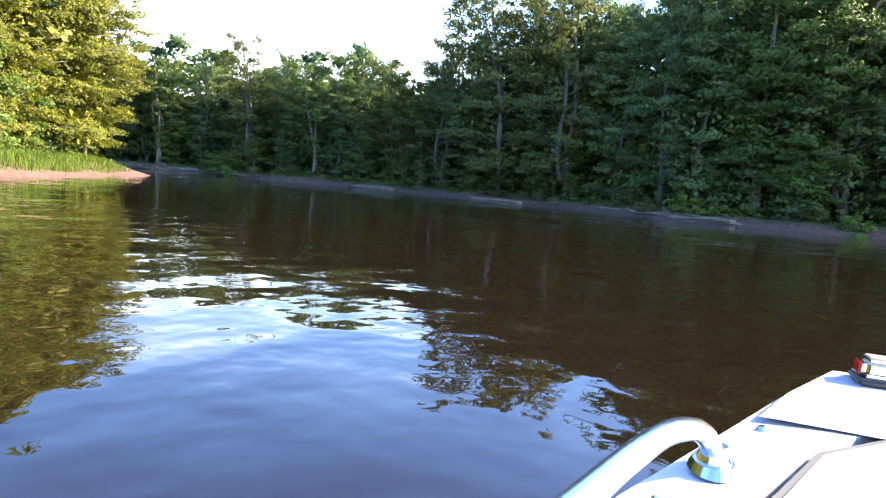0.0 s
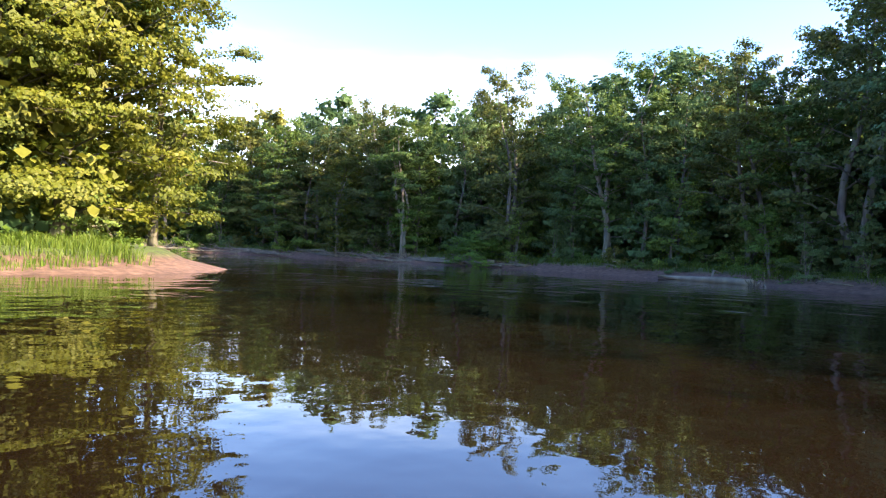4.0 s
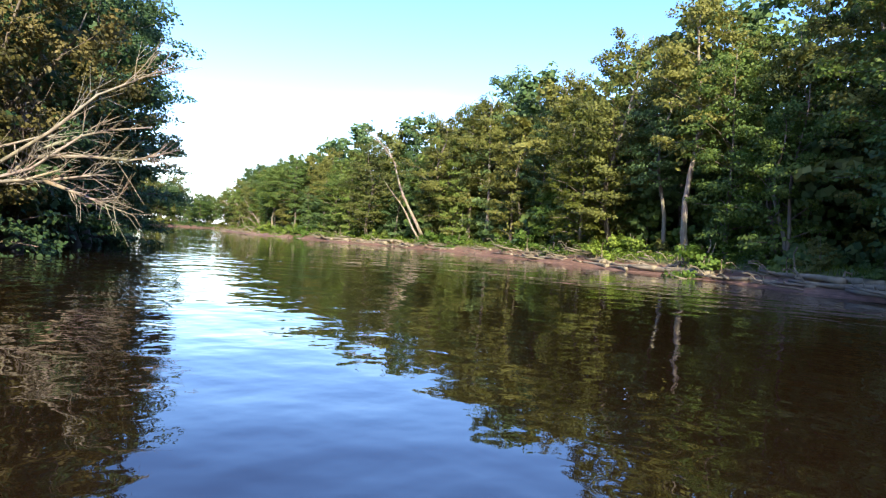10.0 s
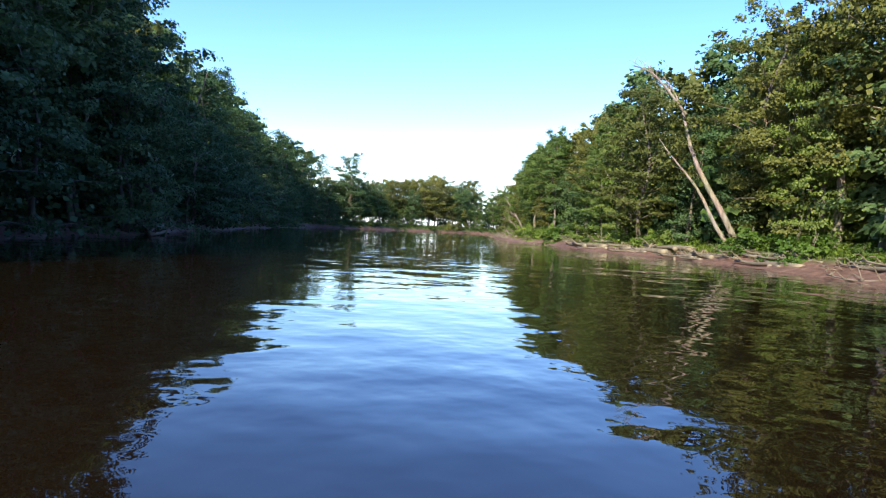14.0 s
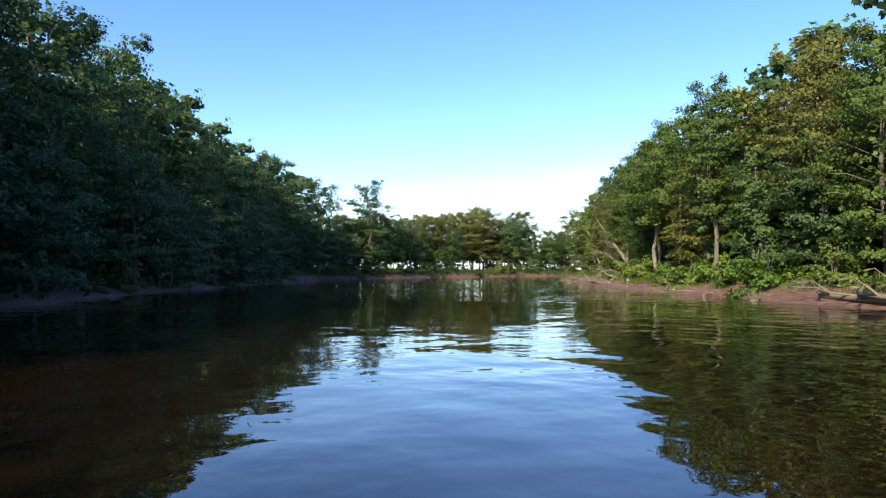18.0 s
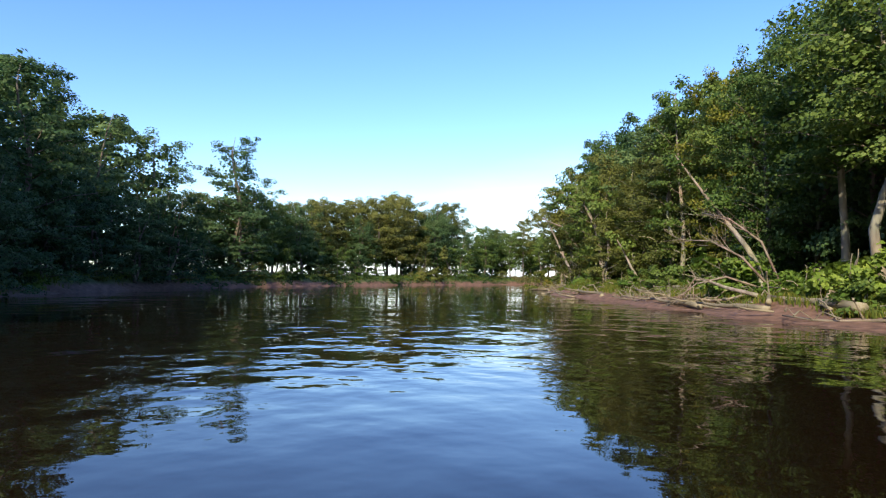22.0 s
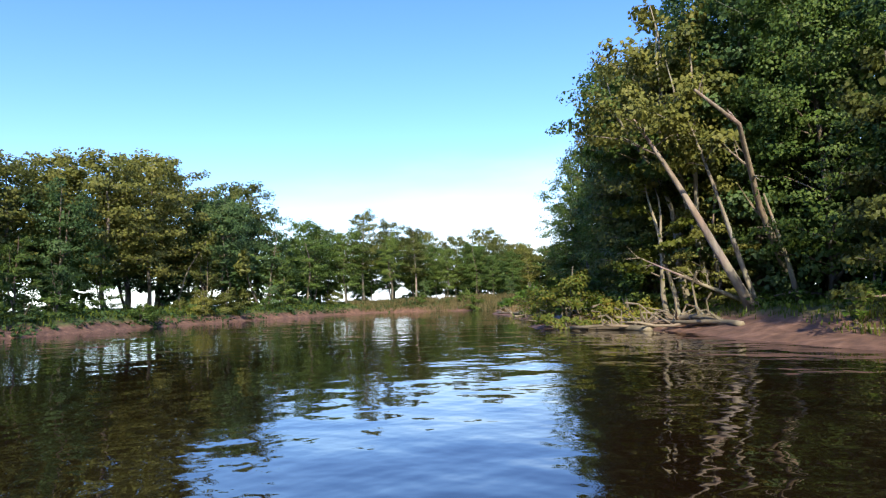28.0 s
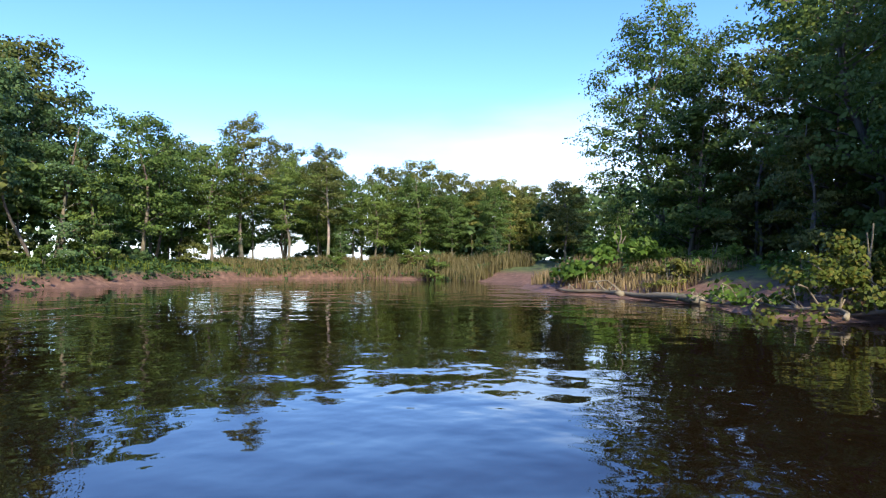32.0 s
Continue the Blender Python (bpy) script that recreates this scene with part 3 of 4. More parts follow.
def right_height(x, y):
    if x > 4 and y < 47:
        return float(np.interp(y, (-30, -15, -6, -2, 2, 8, 13, 24, 45), (22, 21.5, 20.6, 18.6, 17.0, 15.0, 13.8, 16.2, 17.4)))
    return float(np.interp(-x, (0, 20, 42, 60, 85, 100, 118, 130, 138, 145, 155, 165), (17.6, 15.9, 15.8, 14.6, 13.4, 12.0, 11.9, 13.8, 14, 13.6, 13.2, 12.5)))


def left_height(x, y):
    if y > 124 and x > -190:
        return float(np.interp(-x, (160, 176, 183, 187), (6.4, 7.2, 9.0, 11.0)))
    if x < -168:
        return float(np.interp(y, (88, 96, 106, 116, 124, 132, 146), (12.0, 13.4, 15.8, 16.4, 13, 11, 11)))
    return float(np.interp(-x, (0, 20, 60, 90, 118, 130, 140, 150, 157, 168), (17, 17.6, 18.4, 16.6, 16, 15, 16, 16.4, 14, 12)))


CLEAR = [(-138, 105.5, 1.5), (-135, 103, 1.8), (-50.2, 78.5, 2.0), (-52.5, 77.6, 2.0), (-64, 81, 1.2), (-101.9, 89.2, 2.0), (-113.6, 95.4, 2.0), (-122.6, 97.5, 2.4), (16.6, 31.5, 2.8), (11.9, 37.0, 2.6), (-141.6, 104.6, 2.4), (-144.6, 106.8, 2.0), (-139.4, 103.4, 1.8)]
GAPS = [(-187, 129.0, 2.4), (-191, 132.5, 2.6), (-196, 137, 2.8), (-203, 143, 3.0), (-210, 149, 3.2)]
BANK = "trees of the wooded bank"
wood(right_line, 1, (46, -80), (11, 36),
     [(4.8, ["cool"], 3.6), (2.6, ["shrub", "sprout", "cool_low"], 2.3), (5.0, ["bright", "cool_low"], 8.0), (9.0, ["mid", "cool"], 3.3), (7.5, ["thicket"], 3.6), (12.5, ["thicket"], 3.8), (13.0, ["mid", "back"], 3.6)],
     right_height, 5, BANK, CLEAR)
wood(right_line, 1, (10, 37), (-94, 82.5),
     [(4.8, ["tall", "tall", "tall", "high", "skirt"], 3.5), (3.0, ["sprout", "sprout", "sprout", "shrub"], 1.9), (4.4, ["shrub", "skirt", "bright"], 6.5), (8.5, ["mid", "back", "tall"], 3.8), (7.0, ["thicket"], 3.6),
      (11.5, ["thicket"], 4.0), (13.0, ["back"], 4.6)],
     right_height, 15, BANK, CLEAR)
wood(right_line, 1, (-94, 82.5), (-121, 92),
     [(5.6, ["stem", "fine", "stem"], 3.3), (3.2, ["sprout", "sprout", "shrub"], 1.6), (9.0, ["mid"], 3.6), (10.0, ["fine_low", "low"], 2.8), (13, ["mid", "back"], 4.0), (14.0, ["thicket"], 2.8)],
     right_height, 26, BANK, CLEAR)
wood(right_line, 1, (-151.5, 111.3), (-164, 124.5), [(9.5, ["fine", "fine_low"], 3.2), (13.0, ["fine", "mid"], 3.4), (8.0, ["fine_low"], 3.0), (3.5, ["sprout"], 3.0)],
     right_height, 27, BANK, CLEAR)
wood(right_line, 1, (-121, 92), (-149.5, 112.5),
     [(4.8, ["fine", "fine", "fine_low", "stem"], 3.7), (3.0, ["sprout", "sprout", "shrub", "fine_low"], 1.8), (8.5, ["fine", "mid"], 4.0), (7.0, ["fine_low"], 3.2),
      (12.5, ["mid"], 4.0)],
     right_height, 25, BANK, CLEAR)
wood(left_line, -1, (-62, -41), (-14, 20), [(7.0, ["gold"], 5.0), (5.4, ["gold", "low", "low"], 6.5), (11.5, ["back"], 4.4), (10, ["thicket"], 4.0)],
     left_height, 8, "sunlit trees on the point")
# Left bank in the darker kinds, its shade painted into the leaves.
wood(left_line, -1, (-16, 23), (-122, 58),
     [(4.2, ["shade", "shaded_low", "shade"], 3.6), (1.5, ["shrub", "shaded_low", "shaded_low"], 2.9), (8.5, ["back", "mid"], 4.4), (7.0, ["thicket"], 4.0), (13, ["back"], 4.6)],
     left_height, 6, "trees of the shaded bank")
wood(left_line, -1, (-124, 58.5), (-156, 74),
     [(4.2, ["shade", "shaded_low", "shade"], 3.4), (1.5, ["shrub", "shaded_low", "shaded_low"], 2.9), (8.5, ["back", "mid"], 4.4), (7.0, ["thicket"], 4.0), (13, ["back"], 4.6)],
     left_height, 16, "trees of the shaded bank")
wood(left_line, -1, (-157, 75), (-169.5, 131),
     [(4.6, ["far", "far", "skirt"], 3.1), (8.5, ["far"], 3.3), (12.5, ["far"], 3.6), (1.6, ["shrub"], 2.4), (3.2, ["low", "shrub"], 4.6), (7.0, ["thicket"], 7.2)],
     left_height, 7, "thin row of trees", GAPS)
for gx0, gy0, gh in ((-188.6, 132.6, 12.5), (-192.0, 131.0, 13), (-196.5, 139.5, 13), (-186.0, 134.5, 10.5)):
    put_tree("high", gx0, gy0, gh, gx0 * 29 % 360, int(gh), 1.1, group="trees behind the marsh")
for gx0, gy0, gh in ((-181.3, 140.6, 9.5), (-184.2, 144.8, 10.5), (-178.6, 142.6, 8.5), (-187.5, 149.5, 11)):
    put_tree("far", gx0, gy0, gh, gx0 * 29 % 360, int(gh), 1.15, group="trees behind the marsh")
wood(left_line, -1, (-186.5, 127), (-169.5, 131), [(10, ["far", "skirt"], 3.0), (15, ["far"], 2.6), (21, ["far"], 2.4), (28, ["far"], 2.2), (12, ["thicket"], 2.6), (18, ["thicket"], 2.6), (24, ["low"], 3.0)], left_height, 9, "trees behind the marsh", GAPS)


def far_woods(line, side, start, end, depth, height, count, seed, leaf=0.85, least=11):
    """The deep wood behind the counted trees: one dense belt of foliage."""
    rng = np.random.default_rng(seed)
    a, b = share(line, *start), share(line, *end)
    clouds = []
    for _ in range(count):
        i = int(rng.integers(a, b))
        way = (line[i + 1] - line[i]).normalized()
        out = Vector((way.y, -way.x, 0)) * side
        p = line[i] + way * rng.uniform(0, 1.5) + out * (depth + rng.uniform(-3, 6))
        if any((p.x - kx) ** 2 + (p.y - ky) ** 2 < (kr + 0.8) ** 2 for kx, ky, kr in GAPS):
            continue
        if float(inland([p.x], [p.y])[0]) < least:
            continue
        z = 0.6 + (height - 0.6) * rng.random() ** 1.25
        clouds.append(leaf_cloud(rng, [(p.x, p.y, z)], [1.7 if leaf > 0.6 else 1.2], [20], leaf, [(-out.x, -out.y)], [0.8]))
    ob = leaf_object("far_woods", clouds, LEAF_DARK)
    return tagged(ob, "dark depth of the wood behind the bank", "woods", kind="stuff")


far_woods(right_line, 1, (46, -80), (11, 36), 16, 15, 3600, 5)
far_woods(right_line, 1, (12, 34), (-126, 94), 18, 11, 2700, 3)
far_woods(left_line, -1, (-68, -46), (-152, 71), 19, 10, 1900, 4)
far_woods(right_line, 1, (19, 22), (-34, 69), 12.5, 11.5, 2400, 6, 0.55, 8)
far_woods(right_line, 1, (-116, 90), (-141, 101.8), 11.5, 11.5, 800, 7, 0.42, 8)
far_woods(left_line, -1, (-184, 132), (-169.5, 131), 30, 9, 500, 9, 0.7, 8)



def deep_woods(x0, x1, y0, y1, seed, mat):
    """Unseen canopy added further inland to fill the land, block low sky and shade the banks; its trees are not
    counted.
    """
    rng = np.random.default_rng(seed)
    px, py = np.meshgrid(np.arange(x0, x1, 4.6), np.arange(y0, y1, 4.6))
    px, py = px.ravel() + rng.uniform(-1.6, 1.6, px.size), py.ravel() + rng.uniform(-1.6, 1.6, py.size)
    d = inland(px, py)
    middle = np.interp(py, (60, 75, 100, 120, 140, 150, 170), (-146, -152, -160, -171, -177, -180, -184))
    keep = (d > 15) & (d < 55) & ~((px < middle) & (py > 58)) & ~((px < -150) & (py > 118))
    clouds = []
    for x, y in zip(px[keep], py[keep]):
        top = rng.uniform(9.5, 13.5)
        for k in range(5):
            a, h = rng.uniform(0, 6.283), rng.uniform(0.3, 1.0)
            w = 2.2 * math.sin(math.pi * min(0.92, 0.25 + 0.7 * h))
            clouds.append(leaf_cloud(rng, [(x + w * math.cos(a), y + w * math.sin(a), 1.0 + top * h)], [1.7], [16], 0.85, [(math.cos(a), math.sin(a))], [0.6]))
    return tagged(leaf_object("deep_woods", clouds, mat), "unseen green canopy added deeper inland", "woods", kind="stuff")


deep_woods(-130, 20, -70, 62, 41, LEAF_GREEN)
deep_woods(20, 80, -70, 60, 42, LEAF_GREEN)
deep_woods(-190, 60, 62, 170, 43, LEAF_GREEN)

# single trees that stand out
for kind, tx, ty, th, tp in (("fine", -141.8, 109.0, 14, 0), ("fine", -143.0, 112.6, 14, 1), ("fine", -136.0, 108.0, 15, 2), ("fine_low", -139.8, 106.6, 6.0, 0),
                             ("fine", -147.6, 117.8, 14, 0), ("fine", -150.2, 121.4, 14, 2), ("fine", -145.6, 115.2, 14, 1), ("fine", -139.0, 111.0, 15.5, 2), ("fine", -143.6, 118.4, 15, 0), ("fine_low", -151.6, 119.6, 6, 1), ("fine", -159.4, 131.0, 14, 2), ("fine", -156.6, 127.4, 13, 0), ("fine", -132.6, 104.0, 14, 0), ("fine_low", -136.4, 104.4, 6.5, 1),
                             ("fine_low", -147.2, 115.6, 5.5, 0)):
    put_tree(kind, tx, ty, th, tx * 37 % 360, tp, 1.05)
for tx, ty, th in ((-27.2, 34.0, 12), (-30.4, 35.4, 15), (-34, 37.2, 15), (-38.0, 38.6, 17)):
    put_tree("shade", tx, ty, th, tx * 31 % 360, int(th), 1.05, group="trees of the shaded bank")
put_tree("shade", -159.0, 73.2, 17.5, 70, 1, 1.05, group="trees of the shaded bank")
put_tree("gold", -22.6, 67.0, 12.5, 40, 0, 0.85)
put_tree("gold", 5.7, 45.0, 12.5, 90, 1, 0.75)
put_tree("gold", -9.6, 8.2, 16.5, 10, 0, 1.05)
put_tree("gold", -15.5, 2.0, 17.0, 200, 1, 1.1)
put_tree("gold", -109.0, 95.0, 13, 120, 0, 0.9)


def stand(thing, x, y, sink=0.0):
    thing.matrix_basis = pose(x, y, ground_z(x, y) - sink)
    return thing


stand(tree("leaning_tree", 201, 12.4, 1.5, 0.60, "tall", LEAF_OLIVE, BARK_PALE, "pale leaning maple trunk with a thin dying top", 34, 18, 0.20, 1, 0.017, (-6.4, -2.2), 0.7), -49.9, 78.6)
stand(tree("leaning_tree", 202, 7.4, 1.4, 0.62, "tall", LEAF_OLIVE, BARK_PALE, "thin pale trunk leaning over the mud bank", 26, 18, 0.20, 1, 0.019, (-4.0, -3.2), 0.7), -50.1, 78.4)
stand(tree("leaning_tree", 219, 6.4, 1.2, 0.6, "tall", LEAF_OLIVE, BARK, "thin grey trunk leaning out of the undergrowth", 24, 18, 0.20, 1, 0.016, (-4.4, -1.0), 0.7), -63.0, 81.0)
stand(tree("leaning_tree", 220, 5.6, 1.2, 0.6, "tall", LEAF_GREEN, BARK, "thin grey trunk leaning out of the undergrowth", 24, 18, 0.20, 1, 0.016, (-2.8, -0.8), 0.7), -63.6, 81.4)
stand(tree("maple_tree", 203, 16.0, 2.6, 0.30, "tall", LEAF_OLIVE, BARK_PALE, "maple with an upright pale trunk", 200, 60, 0.165, 1, 0.016), -43.0, 78.0)
stand(tree("maple_tree", 204, 15.5, 3.2, 0.42, "round", LEAF_GREEN, BARK_PALE, "maple with three pale stems from one foot", 160, 60, 0.17, 3, 0.012), 11.9, 38.6)
stand(tree("leaning_tree", 205, 6.2, 0.9, 0.6, "tall", LEAF_GREEN, BARK_PALE, "bare pale pole leaning out over the water", 24, 30, 0.14, 1, 0.022, (-2.2, -2.2), 0.6), -102.4, 89.0)
stand(tree("maple_tree", 206, 12.8, 2.0, 0.08, "tall", LEAF_GREEN, BARK_PALE, "narrow leafy maple with a pale trunk", 170, 56, 0.15, 1, 0.012, (0, 0), 0.7), -113.6, 95.4)
stand(tree("leaning_tree", 207, 8.6, 3.0, 0.22, "tall", LEAF_GREEN, BARK_PALE, "stout pale trunk leaning towards the water", 170, 46, 0.165, 1, 0.026, (-2.4, -1.8), 0.8), -122.6, 97.4)
stand(tree("leaning_tree", 208, 3.4, 0.8, 0.7, "tall", LEAF_GREEN, BARK_PALE, "broken pale trunk leaning over the bank", 5, 12, 0.2, 1, 0.03, (-1.5, -1.4), 0.5), -115.2, 94.0)
stand(tree("leaning_tree", 209, 7.8, 1.9, 0.72, "round", LEAF_OLIVE, BARK_PALE, "long pale trunk leaning far out over the water", 60, 50, 0.13, 1, 0.020, (-3.3, -2.6)), -134.6, 103.0)
stand(tree("leaning_tree", 221, 7.6, 1.4, 0.6, "round", LEAF_OLIVE, BARK_PALE, "thin pale stem beside the leaning trunk", 40, 30, 0.18, 1, 0.012, (-1.6, -1.8), 0.7), -134.6, 103.3)
stand(tree("leaning_tree", 222, 9.5, 2.0, 0.5, "round", LEAF_GREEN, BARK_PALE, "pale stem leaning out of the dense foliage", 80, 34, 0.18, 1, 0.013, (-2.0, -1.2), 0.75), -137.4, 104.6)
stand(tree("leaning_tree", 223, 10.5, 2.0, 0.5, "round", LEAF_OLIVE, BARK_PALE, "pale forked stem in the bushes on the bank", 90, 34, 0.18, 2, 0.011, (-0.6, -0.9), 0.75), -136.8, 104.9)
stand(tree("maple_sapling", 224, 6.0, 1.3, 0.2, "tall", LEAF_SUN_GOLD, BARK_PALE, "yellow-green sapling against the dark wood", 64, 34, 0.15, 2, 0.016, (0, 0), 0.5), -137.6, 103.2)
stand(tree("maple_tree", 210, 12.5, 3.2, 0.30, "round", LEAF_OLIVE, BARK_PALE, "maple with several pale stems from one stump", 170, 40, 0.18, 3, 0.012), -138.2, 105.8)
stand(tree("leaning_tree", 211, 5.6, 1.2, 0.5, "round", LEAF_OLIVE, BARK, "thin trunk leaning from the far bank", 26, 22, 0.26, 1, 0.016, (2.4, -3.4)), -185.0, 112.5)
stand(tree("leaning_tree", 212, 7.5, 1.4, 0.5, "round", LEAF_OLIVE, BARK_PALE, "pale trunk leaning among the far trees", 26, 22, 0.26, 1, 0.012, (2.8, 2.6)), -184.5, 103.5)
stand(tree("willow_bush", 213, 3.3, 3.2, 0.02, "skirt", LEAF_FRESH, BARK, "rounded bright green bush on the mud bank", 260, 56, 0.13, 4, 0.008, clump_size=0.55, category="bush"), 16.9, 30.0)
stand(tree("bush", 214, 2.5, 2.1, 0.02, "skirt", LEAF_AUTUMN, BARK, "yellow-green bush tinged orange hanging over the water", 170, 46, 0.10, 5, 0.008, clump_size=0.42, category="bush"), -141.9, 103.1)
stand(tree("bush", 216, 1.1, 2.0, 0.02, "skirt", LEAF_AUTUMN, BARK, "low spreading yellow-green bush on the muddy point", 110, 40, 0.10, 6, 0.008, clump_size=0.40, category="bush"), -139.6, 103.6)
stand(tree("bush", 217, 1.9, 2.3, 0.02, "skirt", LEAF_AUTUMN, BARK, "wide low yellow-green bush by the muddy edge", 120, 44, 0.10, 6, 0.008, clump_size=0.42, category="bush"), -150.4, 113.0)
for bx, by, bh, lb in ((-143.6, 105.6, 1.2, 1), (-148.6, 113.6, 1.0, 2), (-155.6, 118.4, 1.0, 2)):
    put_tree("shrub", bx, by, bh, bx * 40 % 360, lb, 1.35, "yellow-green bush hanging over the muddy edge")
LEAF_RUSSET = leaf_material("leaf_russet", (0.075, 0.070, 0.022), (0.120, 0.112, 0.034), (0.175, 0.150, 0.050))
stand(tree("leaning_tree", 215, 8.5, 3.0, 0.12, "round", LEAF_RUSSET, BARK, "brownish olive maple leaning out over the water", 240, 52, 0.13, 2, 0.016, (4.6, 1.6), 0.8), -24.4, 28.9)
stand(tree("leaning_tree", 225, 6.0, 2.4, 0.15, "round", LEAF_RUSSET, BARK, "brownish olive bough hanging low over the mud", 150, 50, 0.13, 1, 0.016, (3.4, 0.6), 0.7), -22.6, 27.6)
stand(tree("leaning_tree", 226, 8.0, 2.8, 0.15, "round", LEAF_RUSSET, BARK, "olive maple with sunlit leaves leaning off the shaded bank", 190, 52, 0.13, 1, 0.016, (2.6, 1.6), 0.7), -28.2, 33.0)

# ---------------------------------------------------------------- undergrowth, grass and reeds
def blades(name, line, side, start, end, near, count, height, mat, label, seed, bend=0.35):
    """Loose blades along a water line, as one sheet of stuff. near: least and most distance inland."""
    rng = np.random.default_rng(seed)
    a, b = share(line, *start), share(line, *end)
    idx = rng.integers(a, b, count)
    p = np.array([(line[i].x, line[i].y) for i in idx])
    q = np.array([(line[i + 1].x, line[i + 1].y) for i in idx])
    way = (q - p) / np.linalg.norm(q - p, axis=1, keepdims=True)
    out = np.stack([way[:, 1], -way[:, 0]], 1) * side
    patch = 0.5 + 0.5 * np.sin(idx * 0.45 + 1.5 * np.sin(idx * 0.17))
    d = near[0] + (near[1] - near[0]) * rng.random(count) ** 0.8
    xy = p + way * rng.uniform(0, 1.5, (count, 1)) + out * d[:, None]
    z = land_height(xy[:, 0], xy[:, 1])
    h = height * rng.uniform(0.5, 1.25, count) * (0.55 + 0.45 * patch)
    ang = rng.uniform(0, 6.283, count)
    side_v = np.stack([np.cos(ang), np.sin(ang)], 1) * (0.007 + 0.011 * rng.random((count, 1))) * (1 + height)
    tip = rng.normal(size=(count, 2)) * bend * h[:, None] * 0.6
    v0 = np.column_stack([xy - side_v, z - 0.05])
    v1 = np.column_stack([xy + side_v, z - 0.05])
    v2 = np.column_stack([xy + side_v * 0.8 + tip * 0.35, z + h * 0.6])
    v3 = np.column_stack([xy - side_v * 0.8 + tip * 0.35, z + h * 0.6])
    v4 = np.column_stack([xy + tip, z + h])
    verts = np.stack([v0, v1, v2, v3, v4], 1).reshape(-1, 3).tolist()
    faces = []
    for k in range(0, 5 * count, 5):
        faces.append((k, k + 1, k + 2, k + 3))
        faces.append((k + 3, k + 2, k + 4))
    return tagged(new(name, mesh_of(name, verts, faces, mat)), label, "grass", kind="stuff")


blades("grass", left_line, -1, (-68, -46), (-9, 3), (1.0, 5.2), 30000, 0.48, GRASS, "tall bright grass on the sunlit point", 1)
blades("grass", right_line, 1, (24, -10), (-40, 72), (1.9, 4.6), 16000, 0.4, GRASS, "short grass along the top of the mud bank", 2)
blades("grass", right_line, 1, (-40, 72), (-141, 101.5), (1.4, 4.4), 20000, 0.24, GRASS, "ragged grass along the top of the mud bank", 3)
blades("grass", right_line, 1, (-92, 82), (-132, 97), (1.2, 3.6), 16000, 0.34, LEAF_AUTUMN, "yellow-green grass strip above the mud", 7)
blades("grass", right_line, 1, (22, -36), (10, 38), (1.7, 4.0), 9000, 0.3, GRASS, "sparse grass at the foot of the shaded wood", 8)
blades("grass", left_line, -1, (-110, 54), (-187, 131), (0.7, 5.0), 18000, 0.5, GRASS, "dark grass under the far trees", 4)
blades("reeds", left_line, -1, (-187, 126), (-169.5, 131), (0.0, 5.0), 11000, 0.95, REED, "dry tan reeds on the marshy shore", 5)
blades("reeds", right_line, 1, (-156, 117), (-164.5, 125.5), (0.6, 4.0), 3000, 0.8, REED, "dry tan reeds by the muddy edge", 6)


def undergrowth(name, line, side, start, end, near, clumps, size, leaf, mat, label, seed):
    rng = np.random.default_rng(seed)
    a, b = share(line, *start), share(line, *end)
    xs, ys = [], []
    for _ in range(clumps):
        i = int(rng.integers(a, b))
        way = (line[i + 1] - line[i]).normalized()
        p = line[i] + way * rng.uniform(0, 1.5) + Vector((way.y, -way.x, 0)) * side * rng.uniform(*near)
        xs.append(p.x)
        ys.append(p.y)
    zs = land_height(np.array(xs), np.array(ys))
    s = size * rng.uniform(0.5, 1.3, clumps)
    spots = np.column_stack([xs, ys, zs + s * 0.35])
    cloud = leaf_cloud(rng, spots, s, [16] * clumps, leaf, np.zeros((clumps, 2)), [0.6] * clumps, 0.8)
    return tagged(leaf_object(name, [cloud], mat), label, "undergrowth", kind="stuff")


# Weeds under trees and on shaded banks get LEAF_DARK: shade as colour.
undergrowth("undergrowth", right_line, 1, (30, -40), (-38, 71), (2.8, 8), 700, 0.55, 0.2, LEAF_DARK, "low weeds under the trees, shade put into their colour", 11)
undergrowth("undergrowth", right_line, 1, (-14, 59), (-105, 86), (2.4, 6), 1000, 0.5, 0.18, LEAF_BUSH, "sunlit weeds at the foot of the trees", 12)
undergrowth("undergrowth", right_line, 1, (-95, 83), (-160, 124), (2.0, 6), 800, 0.5, 0.16, LEAF_BUSH, "leafy weeds and brambles on the bank", 13)
undergrowth("undergrowth", left_line, -1, (-15, 22), (-156, 74), (2.2, 6), 900, 0.55, 0.2, LEAF_DARK, "weeds at the water's edge, shade put into their colour", 14)
undergrowth("undergrowth", left_line, -1, (-150, 69), (-171, 132), (0.2, 3.5), 900, 0.5, 0.2, LEAF_DARK, "weeds along the far bank", 16)
undergrowth("undergrowth", left_line, -1, (-68, -46), (-10, 14), (3.5, 8), 350, 0.55, 0.2, LEAF_BUSH, "weeds below the sunlit trees", 15)


